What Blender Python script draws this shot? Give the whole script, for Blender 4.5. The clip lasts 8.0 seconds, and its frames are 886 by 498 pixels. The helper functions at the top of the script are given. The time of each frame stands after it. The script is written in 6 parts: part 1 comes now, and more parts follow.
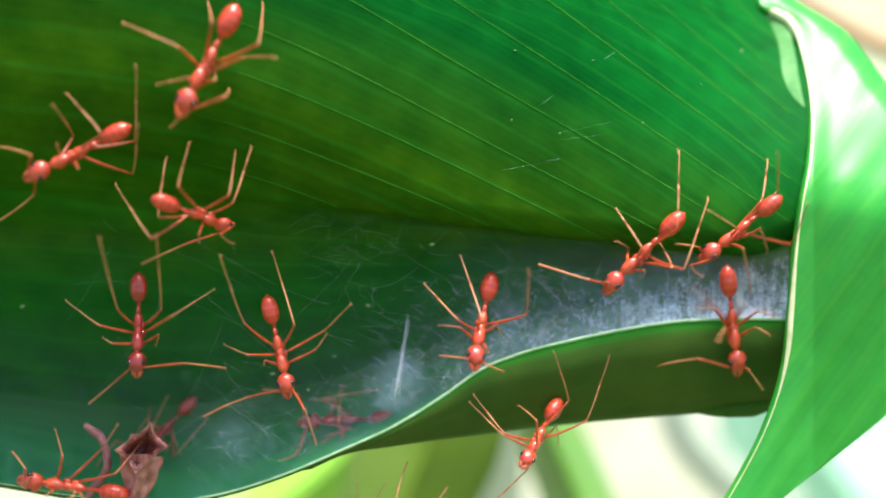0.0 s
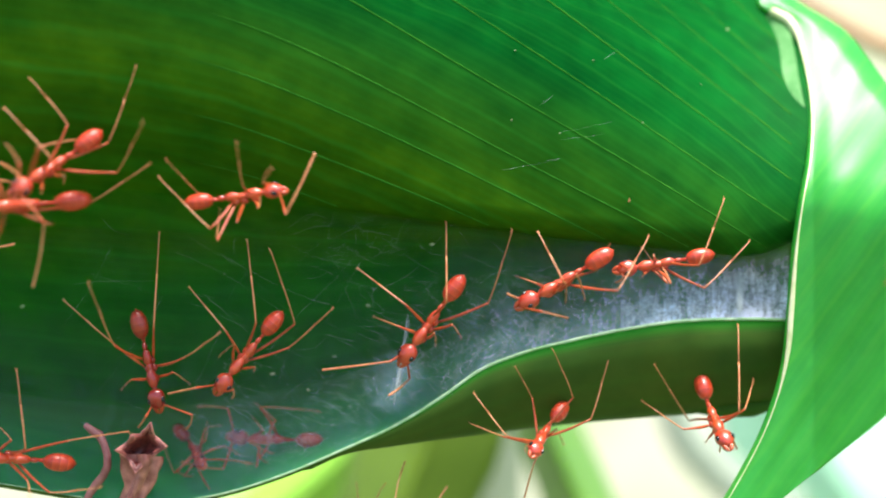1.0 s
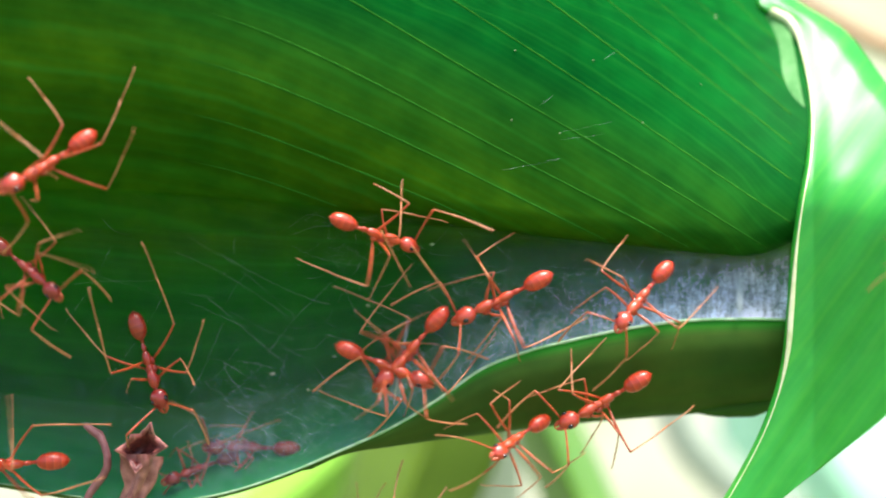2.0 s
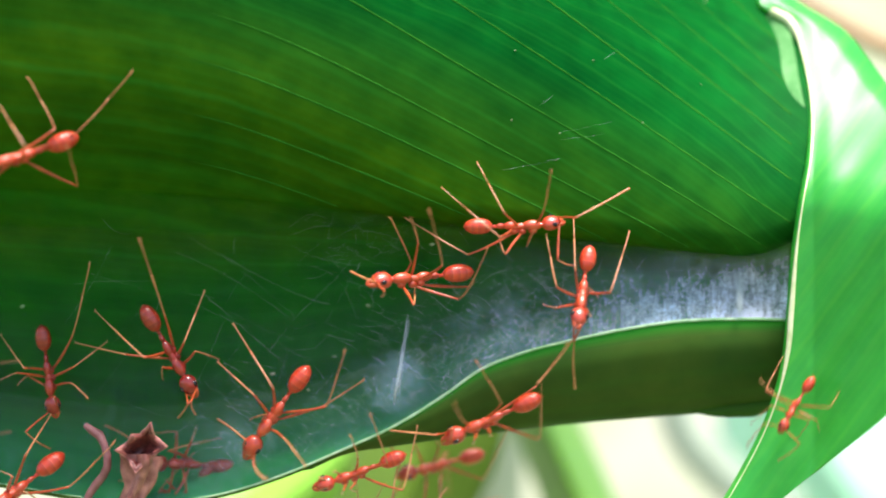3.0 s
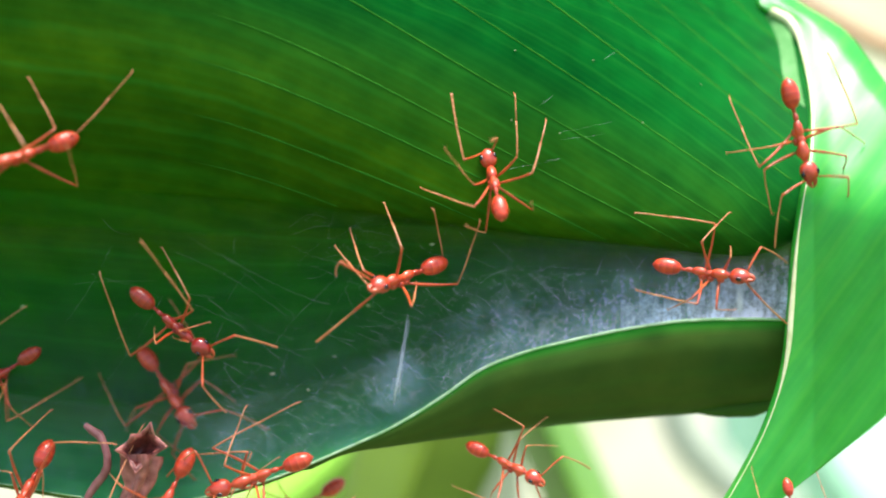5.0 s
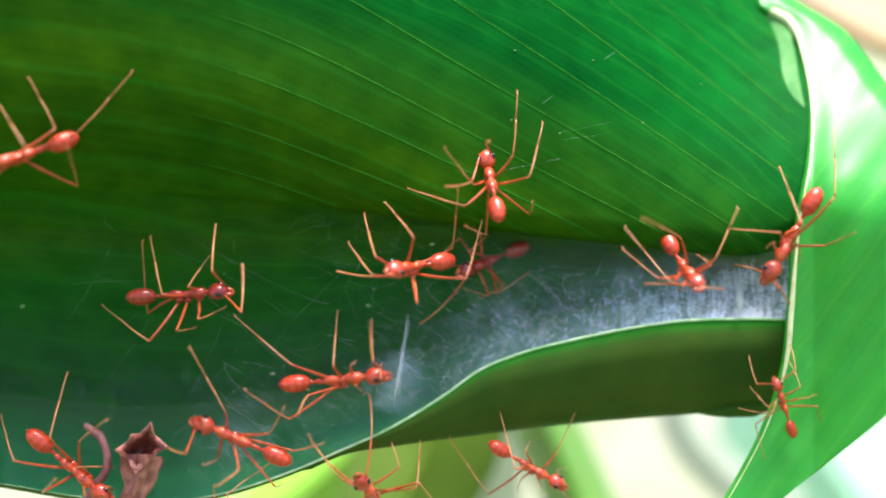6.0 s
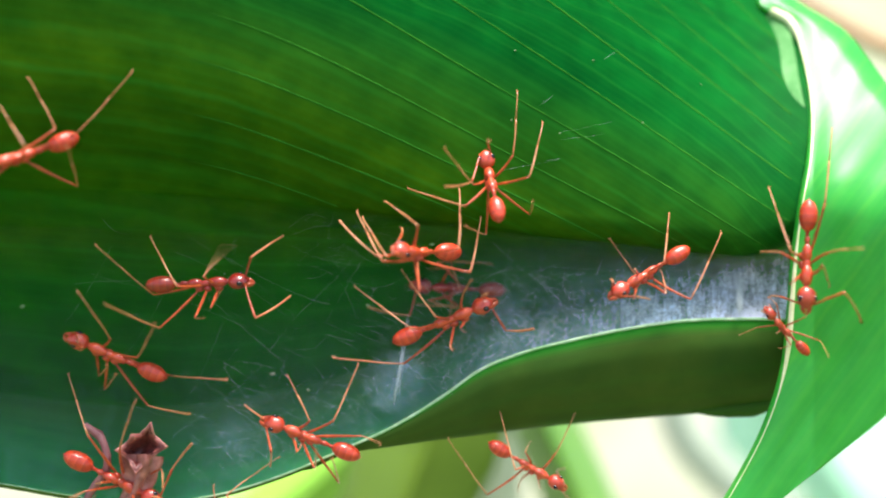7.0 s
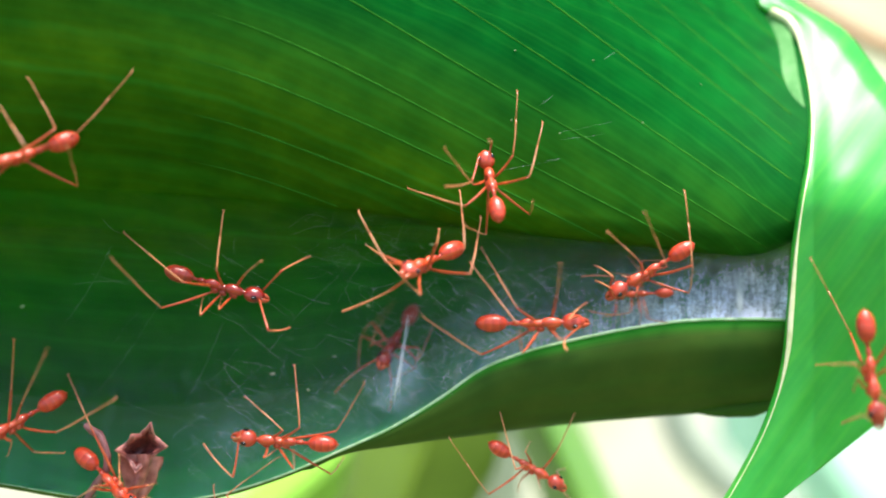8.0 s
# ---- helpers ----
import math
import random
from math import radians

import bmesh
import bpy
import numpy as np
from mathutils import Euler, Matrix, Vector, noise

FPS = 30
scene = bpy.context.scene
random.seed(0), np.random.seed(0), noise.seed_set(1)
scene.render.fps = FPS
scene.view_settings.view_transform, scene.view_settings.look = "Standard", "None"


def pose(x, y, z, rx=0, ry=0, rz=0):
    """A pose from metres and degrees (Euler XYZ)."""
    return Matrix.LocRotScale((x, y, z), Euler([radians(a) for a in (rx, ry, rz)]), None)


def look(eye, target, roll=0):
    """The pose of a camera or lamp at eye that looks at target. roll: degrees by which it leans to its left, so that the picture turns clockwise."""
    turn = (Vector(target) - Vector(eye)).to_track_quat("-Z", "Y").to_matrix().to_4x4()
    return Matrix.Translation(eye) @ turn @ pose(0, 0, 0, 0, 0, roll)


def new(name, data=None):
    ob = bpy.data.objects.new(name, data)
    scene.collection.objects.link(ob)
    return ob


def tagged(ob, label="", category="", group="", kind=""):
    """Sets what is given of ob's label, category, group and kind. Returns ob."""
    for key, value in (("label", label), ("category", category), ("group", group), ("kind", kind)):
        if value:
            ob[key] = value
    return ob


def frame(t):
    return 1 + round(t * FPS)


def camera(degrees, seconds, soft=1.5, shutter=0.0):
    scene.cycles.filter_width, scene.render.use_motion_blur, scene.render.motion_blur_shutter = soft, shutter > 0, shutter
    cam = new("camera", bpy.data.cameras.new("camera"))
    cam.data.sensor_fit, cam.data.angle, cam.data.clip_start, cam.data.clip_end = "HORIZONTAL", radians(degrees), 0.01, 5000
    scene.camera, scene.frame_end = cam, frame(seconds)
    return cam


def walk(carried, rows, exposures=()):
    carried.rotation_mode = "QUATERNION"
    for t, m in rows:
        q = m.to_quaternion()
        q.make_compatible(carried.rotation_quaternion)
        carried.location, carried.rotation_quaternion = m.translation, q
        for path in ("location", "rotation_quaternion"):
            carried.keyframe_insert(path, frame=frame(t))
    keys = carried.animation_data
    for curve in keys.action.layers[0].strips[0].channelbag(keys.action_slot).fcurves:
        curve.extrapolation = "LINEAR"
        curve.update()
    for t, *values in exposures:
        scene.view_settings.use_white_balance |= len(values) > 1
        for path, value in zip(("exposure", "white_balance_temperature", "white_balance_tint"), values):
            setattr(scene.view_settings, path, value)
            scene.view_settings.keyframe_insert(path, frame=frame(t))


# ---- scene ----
import itertools

# ---------------------------------------------------------------- camera
FIELD = 40.0                                   # degrees across the picture
U = 0.05e-3                                    # one unit of the plan, in metres
REACH = 784 * U / math.tan(radians(FIELD / 2))  # from the lens to the plan's plane
cam = camera(FIELD, 8.0, soft=2.1, shutter=0.5)
cam.data.dof.use_dof = True
cam.data.dof.focus_distance = REACH - 0.0022
cam.data.dof.aperture_fstop = 11.0
walk(cam, [(0.0, look((0, -REACH, 0), (0, 0, 0))), (8.0, look((0, -REACH, 0), (0, 0, 0)))])

# ---------------------------------------------------------------- light
SUN_FROM = Vector((0.14, -0.17, 0.97)).normalized()
world = bpy.data.worlds.new("world")
scene.world = world
world.use_nodes = True
sky = world.node_tree.nodes.new("ShaderNodeTexSky")
sky.sky_type = "NISHITA"
sky.sun_disc = False
sky.sun_elevation = math.asin(SUN_FROM.z)
sky.sun_rotation = math.atan2(SUN_FROM.x, SUN_FROM.y)
world.node_tree.links.new(sky.outputs[0], world.node_tree.nodes["Background"].inputs["Color"])
world.node_tree.nodes["Background"].inputs["Strength"].default_value = 0.15
sun = new("sun", bpy.data.lights.new("sun", "SUN"))
sun.data.energy = 5.0
sun.data.angle = radians(25)
sun.data.color = (1.0, 0.98, 0.93)
sun.matrix_world = look(SUN_FROM, (0, 0, 0))
scene.view_settings.exposure = 1.2


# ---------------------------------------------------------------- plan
def at(u, v, d):
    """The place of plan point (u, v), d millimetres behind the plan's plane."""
    k = 1 + d * 0.001 / REACH
    return Vector(((u - 784) * U * k, d * 0.001, (441 - v) * U * k))


def curve_of(points):
    """A smooth function through the points."""
    xs = np.array([p[0] for p in points], float)
    ys = np.array([p[1] for p in points], float)
    m = np.gradient(ys, xs)

    def f(x):
        i = min(max(int(np.searchsorted(xs, x)) - 1, 0), len(xs) - 2)
        h = xs[i + 1] - xs[i]
        t = (x - xs[i]) / h
        if t < 0:
            return float(ys[0] + (x - xs[0]) * m[0])
        if t > 1:
            return float(ys[-1] + (x - xs[-1]) * m[-1])
        return float((2 * t**3 - 3 * t**2 + 1) * ys[i] + (t**3 - 2 * t**2 + t) * h * m[i]
                     + (3 * t**2 - 2 * t**3) * ys[i + 1] + (t**3 - t**2) * h * m[i + 1])
    return f


def ease(a, b, x):
    t = min(max((x - a) / (b - a), 0.0), 1.0)
    return t * t * (3 - 2 * t)


fold = curve_of([(-200, 330), (0, 330), (300, 340), (600, 368), (900, 408), (1100, 430), (1250, 446), (1340, 449), (1402, 426), (1500, 400)])
lip = curve_of([(-200, 835), (0, 858), (130, 880), (250, 892), (370, 880), (500, 842), (600, 800), (700, 754), (780, 705),
                (850, 656), (930, 624), (1000, 606), (1100, 585), (1200, 570), (1300, 566), (1390, 567), (1480, 570)])
belly = curve_of([(540, 834), (600, 806), (700, 788), (850, 768), (1000, 750), (1150, 737), (1240, 730), (1340, 716), (1480, 700)])
skirt = curve_of([(-60, 1345), (0, 1406), (54, 1492), (100, 1532), (150, 1568), (230, 1630), (400, 1665), (600, 1650), (735, 1568), (810, 1475),
                  (882, 1385), (960, 1290)])
rim = curve_of([(-60, 1328), (0, 1344), (14, 1350), (22, 1368), (32, 1388), (46, 1402), (66, 1412), (95, 1420), (135, 1429), (200, 1437), (280, 1434), (360, 1420), (440, 1409), (510, 1403),
                (560, 1399), (620, 1394), (680, 1382), (760, 1354), (830, 1319), (890, 1284), (960, 1240)])


def lean(v, start=360, bow=110):
    """How far the leaves by the tube's mouth lean back towards their tops."""
    w = max(start - v, 0)
    return 0.050 * w * w / (w + bow)


def depth_upper(u, v):
    c = fold(u)
    base = -9 + 8.0 * ease(-100, 1300, u) + (-2.4 + 4.7 * ease(200, 900, u)) * (max(c - 150 - v, 0) / 400) ** 2 + lean(v, 402, 200) * ease(950, 1400, u)
    t = min(max((v - (c - 42)) / 42, 0), 1)
    wide = min(max((v - (c - 220)) / 220, 0), 1)
    soft = 1 - ease(300, 900, u)
    return base + 2.2 * (1 - math.sqrt(1 - 0.98 * t * t)) * (1 - soft) + 4.0 * wide * wide * soft


def depth_web(u, v):
    c, e = fold(u), lip(u)
    t = min(max((v - c) / (e - c), 0), 1)
    return depth_upper(u, c) * (1 - ease(0, 0.6, t)) + 1.6 * math.sin(math.pi * t)


def depth_under(u, v):
    t = max(v - lip(u), 0) / 160
    return 5.0 * t ** 1.5


def depth_right(u, v):
    w = u - rim(v)
    ribs = 0.05 * math.sin((0.8 * u + 0.58 * v) / 9.5) * ease(5, 60, w) + 0.10 * math.sin((0.8 * u + 0.58 * v) / 31 + 1) * ease(5, 90, w)
    return ribs - 2.5 + 1.5 * ease(330, 180, v) - 0.3 * ease(0, 40, w) - 0.030 * max(u - 1440, 0) * ease(120, 430, v) - 0.006 * max(w, 0) + 1.5 * (max(u - skirt(v) + 45, 0) / 45) ** 2 * ease(330, 230, v) + lean(v, 375 + 0.12 * max(u - 1440, 0), 150)


def lip_depth(u):
    """How far the lower leaf's margin lies behind its bulge."""
    return 0.7 * min(max(belly(u) - lip(u), 0) / 160, 1)


def depth_at(u, v):
    """How deep the surface lies on which the ants walk."""
    if u > rim(v) - 5:
        return depth_right(u, v)
    if v < fold(u):
        d = depth_upper(u, v)
    elif v < lip(u):
        d = depth_web(u, v)
    else:
        d = depth_under(u, v)
    return d


# ---------------------------------------------------------------- materials
def material(name):
    m = bpy.data.materials.new(name)
    m.use_nodes = True
    t = m.node_tree
    return m, t, t.nodes["Principled BSDF"], t.nodes["Material Output"]


def node(t, kind, links=(), **values):
    n = t.nodes.new(kind)
    for k, v in values.items():
        if k == "operation":
            n.operation = v
        elif k == "blend_type":
            n.blend_type = v
        elif k == "data_type":
            n.data_type = v
        elif k == "bands_direction":
            n.bands_direction = v
        else:
            n.inputs[int(k[1:]) if k[0] == "i" and k[1:].isdigit() else k].default_value = v
    for src, dst in links:
        t.links.new(src, n.inputs[dst])
    return n


def ramp(t, fac, stops):
    n = t.nodes.new("ShaderNodeValToRGB")
    e = n.color_ramp.elements
    while len(e) < len(stops):
        e.new(0.5)
    for el, (p, c) in zip(e, stops):
        el.position, el.color = p, (*c, 1) if len(c) == 3 else c
    t.links.new(fac, n.inputs[0])
    return n


def leaf_material(name, dark, light, vein, glow, rough=0.38, through_share=0.35, veins=1.0, foot=(1, 1, 1), gloss=0.2, wax=1.5, deep=1.0, inside=None, lines="UVMap"):
    """Leaf blade with parallel veins that follow the blade's own coordinates."""
    m, t, p, out = material(name)
    uv = t.nodes.new("ShaderNodeTexCoord")
    sep = node(t, "ShaderNodeSeparateXYZ", [(uv.outputs["UV"], 0)])
    wob = node(t, "ShaderNodeTexNoise", [(uv.outputs["UV"], "Vector")], Scale=1.3, Detail=2.0)
    wsh = node(t, "ShaderNodeMath", [(wob.outputs[0], 0)], operation="MULTIPLY", i1=0.10)
    ribs = t.nodes.new("ShaderNodeUVMap")
    ribs.uv_map = lines
    rib = node(t, "ShaderNodeSeparateXYZ", [(ribs.outputs[0], 0)])
    vv = node(t, "ShaderNodeMath", [(rib.outputs[1], 0), (wsh.outputs[0], 1)], operation="ADD")
    comb = node(t, "ShaderNodeCombineXYZ", [(vv.outputs[0], 1)])
    # striation between the raised veins
    main = node(t, "ShaderNodeTexWave", [(comb.outputs[0], "Vector")], bands_direction="Y", Scale=0.62, Distortion=0.0)
    mainr = ramp(t, main.outputs[1], [(0.0, (0, 0, 0)), (0.88, (0.05, 0.05, 0.05)), (1.0, (0.5, 0.5, 0.5))])
    fine = node(t, "ShaderNodeTexWave", [(comb.outputs[0], "Vector")], bands_direction="Y", Scale=2.3, Distortion=0.0)
    finer = ramp(t, fine.outputs[1], [(0.0, (0, 0, 0)), (0.7, (0.1, 0.1, 0.1)), (1.0, (0.5, 0.5, 0.5))])
    blot = node(t, "ShaderNodeTexNoise", [(uv.outputs["Object"], "Vector")], Scale=330.0, Detail=4.0, Roughness=0.55)
    grown = node(t, "ShaderNodeMapping", [(ribs.outputs[0], 0)], Scale=(0.45, 1.5, 1.0))      # blotches drawn out along the veins
    big = node(t, "ShaderNodeTexNoise", [(grown.outputs[0], "Vector")], Scale=1.0, Detail=5.0, Roughness=0.6)
    base = ramp(t, blot.outputs[0], [(0.2, dark), (0.8, light)])
    tint = ramp(t, big.outputs[0], [(0.32, (0.62, 0.82, 0.86)), (0.68, (1.24, 1.12, 0.96))])
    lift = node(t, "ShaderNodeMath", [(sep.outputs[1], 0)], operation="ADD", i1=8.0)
    # later stops put the shade of hollows and tube into the blade's colour
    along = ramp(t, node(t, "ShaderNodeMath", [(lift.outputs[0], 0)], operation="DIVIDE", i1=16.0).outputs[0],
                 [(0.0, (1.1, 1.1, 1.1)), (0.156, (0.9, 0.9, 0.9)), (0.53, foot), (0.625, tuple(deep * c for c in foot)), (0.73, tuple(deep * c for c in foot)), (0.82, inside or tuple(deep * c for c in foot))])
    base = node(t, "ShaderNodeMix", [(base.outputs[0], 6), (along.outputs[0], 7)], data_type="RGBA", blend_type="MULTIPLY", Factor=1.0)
    c1 = node(t, "ShaderNodeMix", [(base.outputs[2], 6), (tint.outputs[0], 7)], data_type="RGBA", blend_type="MULTIPLY", Factor=1.0)
    brk = node(t, "ShaderNodeTexNoise", [(uv.outputs["UV"], "Vector")], Scale=2.3, Detail=3.0)
    vf = node(t, "ShaderNodeMath", [(mainr.outputs[0], 0), (brk.outputs[0], 1)], operation="MULTIPLY")
    ff = node(t, "ShaderNodeMath", [(finer.outputs[0], 0)], operation="MULTIPLY", i1=0.28)
    vs = node(t, "ShaderNodeMath", [(vf.outputs[0], 0), (ff.outputs[0], 1)], operation="ADD")
    vs2 = node(t, "ShaderNodeMath", [(vs.outputs[0], 0)], operation="MULTIPLY", i1=veins)
    c2 = node(t, "ShaderNodeMix", [(vs2.outputs[0], 0), (c1.outputs[2], 6)], data_type="RGBA")
    c2.inputs[7].default_value = (*vein, 1)
    t.links.new(c2.outputs[2], p.inputs["Base Color"])
    p.inputs["Roughness"].default_value = rough
    p.inputs["Specular IOR Level"].default_value = gloss
    p.inputs["IOR"].default_value = wax
    hs = node(t, "ShaderNodeMath", [(blot.outputs[0], 0), (vs2.outputs[0], 1)], operation="ADD")
    bump = node(t, "ShaderNodeBump", [(hs.outputs[0], "Height")], Strength=0.15, Distance=0.0001)
    t.links.new(bump.outputs[0], p.inputs["Normal"])
    tr = node(t, "ShaderNodeBsdfTranslucent")
    tc = node(t, "ShaderNodeMix", [(c2.outputs[2], 6)], data_type="RGBA", Factor=0.6)
    tc.inputs[7].default_value = (*glow, 1)
    t.links.new(tc.outputs[2], tr.inputs["Color"])
    mix = node(t, "ShaderNodeMixShader", [(p.outputs[0], 1), (tr.outputs[0], 2)], i0=through_share)
    t.links.new(mix.outputs[0], out.inputs["Surface"])
    return m


def plain_material(name, low, high, scale, rough=0.5, bump=0.2, sss=0.0, coat=0.0, gloss=0.5):
    m, t, p, out = material(name)
    uv = t.nodes.new("ShaderNodeTexCoord")
    n = node(t, "ShaderNodeTexNoise", [(uv.outputs["Object"], "Vector")], Scale=scale, Detail=5.0)
    c = ramp(t, n.outputs[0], [(0.3, low), (0.7, high)])
    t.links.new(c.outputs[0], p.inputs["Base Color"])
    p.inputs["Roughness"].default_value = rough
    p.inputs["Coat Weight"].default_value = coat
    p.inputs["Specular IOR Level"].default_value = gloss
    b = node(t, "ShaderNodeBump", [(n.outputs[0], "Height")], Strength=bump, Distance=0.00005)
    t.links.new(b.outputs[0], p.inputs["Normal"])
    if sss:
        p.inputs["Subsurface Weight"].default_value = sss
        p.inputs["Subsurface Radius"].default_value = (1.0, 0.25, 0.1)
        p.inputs["Subsurface Scale"].default_value = 0.0006
    return m


# foot: olive lower blade; deep and inside: the tube's shade put into the colour
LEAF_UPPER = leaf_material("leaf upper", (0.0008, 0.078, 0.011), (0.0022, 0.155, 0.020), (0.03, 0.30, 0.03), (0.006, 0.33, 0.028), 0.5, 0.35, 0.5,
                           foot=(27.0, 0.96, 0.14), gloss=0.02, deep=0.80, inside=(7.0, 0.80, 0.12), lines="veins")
# bright base for the sunlit lip, dark foot for the shaded face below
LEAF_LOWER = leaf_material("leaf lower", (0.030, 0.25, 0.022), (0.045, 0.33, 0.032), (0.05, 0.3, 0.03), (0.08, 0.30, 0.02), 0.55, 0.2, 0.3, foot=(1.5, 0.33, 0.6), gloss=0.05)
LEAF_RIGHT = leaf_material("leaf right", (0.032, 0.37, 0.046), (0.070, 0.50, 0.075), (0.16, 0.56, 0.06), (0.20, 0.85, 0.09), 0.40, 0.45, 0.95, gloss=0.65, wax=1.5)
LEAF_VEIN = plain_material("leaf vein", (0.017, 0.120, 0.010), (0.030, 0.158, 0.013), 1200, 0.85, gloss=0.03)
# paler base and dark foot: lit lip and shaded hollow put into the colour
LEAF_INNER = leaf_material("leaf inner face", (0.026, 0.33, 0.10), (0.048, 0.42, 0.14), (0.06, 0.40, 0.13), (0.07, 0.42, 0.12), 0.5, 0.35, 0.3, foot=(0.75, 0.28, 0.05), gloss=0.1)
LEAF_EDGE = plain_material("leaf edge", (0.58, 0.60, 0.28), (0.82, 0.78, 0.50), 900, 0.5)
LEAF_EDGE_GREEN = plain_material("green leaf edge", (0.22, 0.42, 0.17), (0.50, 0.64, 0.41), 900, 0.5)
# pale green of the folded corner, and of the glare painted below it
LEAF_FOLD_GLARE = plain_material("leaf fold and glare", (0.06, 0.21, 0.05), (0.13, 0.30, 0.10), 500, 0.7, gloss=0.15)
ANT_RED = plain_material("ant body", (0.32, 0.016, 0.005), (0.64, 0.074, 0.017), 1100, 0.40, 0.6, 0.12, 0.35, 0.6)
def gaster_material(name, deep):
    """Banded plates: each darker towards its hind rim, with a pale seam."""
    m, t, p, out = material(name)
    uv = t.nodes.new("ShaderNodeTexCoord")
    sep = node(t, "ShaderNodeSeparateXYZ", [(uv.outputs["Object"], 0)])
    saw = node(t, "ShaderNodeMath", [(sep.outputs[0], 0)], operation="MULTIPLY", i1=1950.0)
    fr = node(t, "ShaderNodeMath", [(saw.outputs[0], 0)], operation="FRACT")
    n = node(t, "ShaderNodeTexNoise", [(uv.outputs["Object"], "Vector")], Scale=1300, Detail=4.0)
    band = ramp(t, fr.outputs[0], [(0.0, (0.60, 0.11, 0.05)), (0.08, (0.42, 0.034, 0.012)), (0.5, (0.52, 0.044, 0.014)), (1.0, (0.62, 0.066, 0.02))])
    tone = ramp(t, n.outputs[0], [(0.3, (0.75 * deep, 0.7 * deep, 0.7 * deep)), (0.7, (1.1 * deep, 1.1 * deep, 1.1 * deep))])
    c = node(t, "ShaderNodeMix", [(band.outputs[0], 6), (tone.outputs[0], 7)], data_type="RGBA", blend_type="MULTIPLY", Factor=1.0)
    t.links.new(c.outputs[2], p.inputs["Base Color"])
    p.inputs["Roughness"].default_value = 0.35
    p.inputs["Coat Weight"].default_value = 0.10
    p.inputs["Subsurface Weight"].default_value = 0.2
    p.inputs["Subsurface Radius"].default_value = (1.0, 0.25, 0.1)
    p.inputs["Subsurface Scale"].default_value = 0.0005
    b = node(t, "ShaderNodeBump", [(n.outputs[0], "Height")], Strength=0.3, Distance=0.00005)
    t.links.new(b.outputs[0], p.inputs["Normal"])
    return m


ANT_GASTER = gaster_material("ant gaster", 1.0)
# darker gaster: partly the ant's own tone, partly shade put into the colour
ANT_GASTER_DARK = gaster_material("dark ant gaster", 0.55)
# shaded copy of the body colour, for ants in the tube's shade
ANT_RED_SHADED = plain_material("shaded ant body", (0.17, 0.006, 0.004), (0.36, 0.024, 0.009), 1100, 0.32, 0.6, 0.10, 0.4, 0.5)
ANT_LEG = plain_material("ant leg", (0.30, 0.030, 0.010), (0.52, 0.098, 0.024), 1500, 0.32, 0.2)
ANT_SHIN = plain_material("ant shin", (0.40, 0.105, 0.034), (0.62, 0.27, 0.11), 900, 0.35, 0.2)
ANT_EYE = plain_material("ant eye", (0.008, 0.005, 0.005), (0.015, 0.01, 0.01), 3000, 0.15)
DRY = plain_material("dry flower", (0.06, 0.010, 0.009), (0.36, 0.085, 0.065), 1200, 0.45, 1.0)
DRY_RIM = plain_material("dry rim", (0.17, 0.036, 0.030), (0.58, 0.22, 0.17), 900, 0.5, 0.6)
DRY_DARK = plain_material("dry purple", (0.15, 0.04, 0.042), (0.36, 0.14, 0.13), 700, 0.55, 0.8)
FAR_GREEN = plain_material("far green", (0.08, 0.20, 0.010), (0.13, 0.28, 0.018), 40, 0.4)
FAR_OLIVE = plain_material("far olive", (0.10, 0.17, 0.005), (0.15, 0.235, 0.008), 40, 0.5)
FAR_LIGHT = plain_material("far light green", (0.20, 0.44, 0.03), (0.30, 0.56, 0.06), 40, 0.5)
FAR_GREY = plain_material("far grey", (0.23, 0.27, 0.17), (0.33, 0.37, 0.25), 40, 0.6)
FAR_PALE = plain_material("far pale grey", (0.36, 0.40, 0.30), (0.46, 0.50, 0.38), 40, 0.6)
FAR_BROWN = plain_material("far brown", (0.30, 0.17, 0.08), (0.42, 0.25, 0.12), 40, 0.6)
FAR_MINT = plain_material("far mint", (0.40, 0.75, 0.45), (0.55, 0.85, 0.6), 40, 0.5)


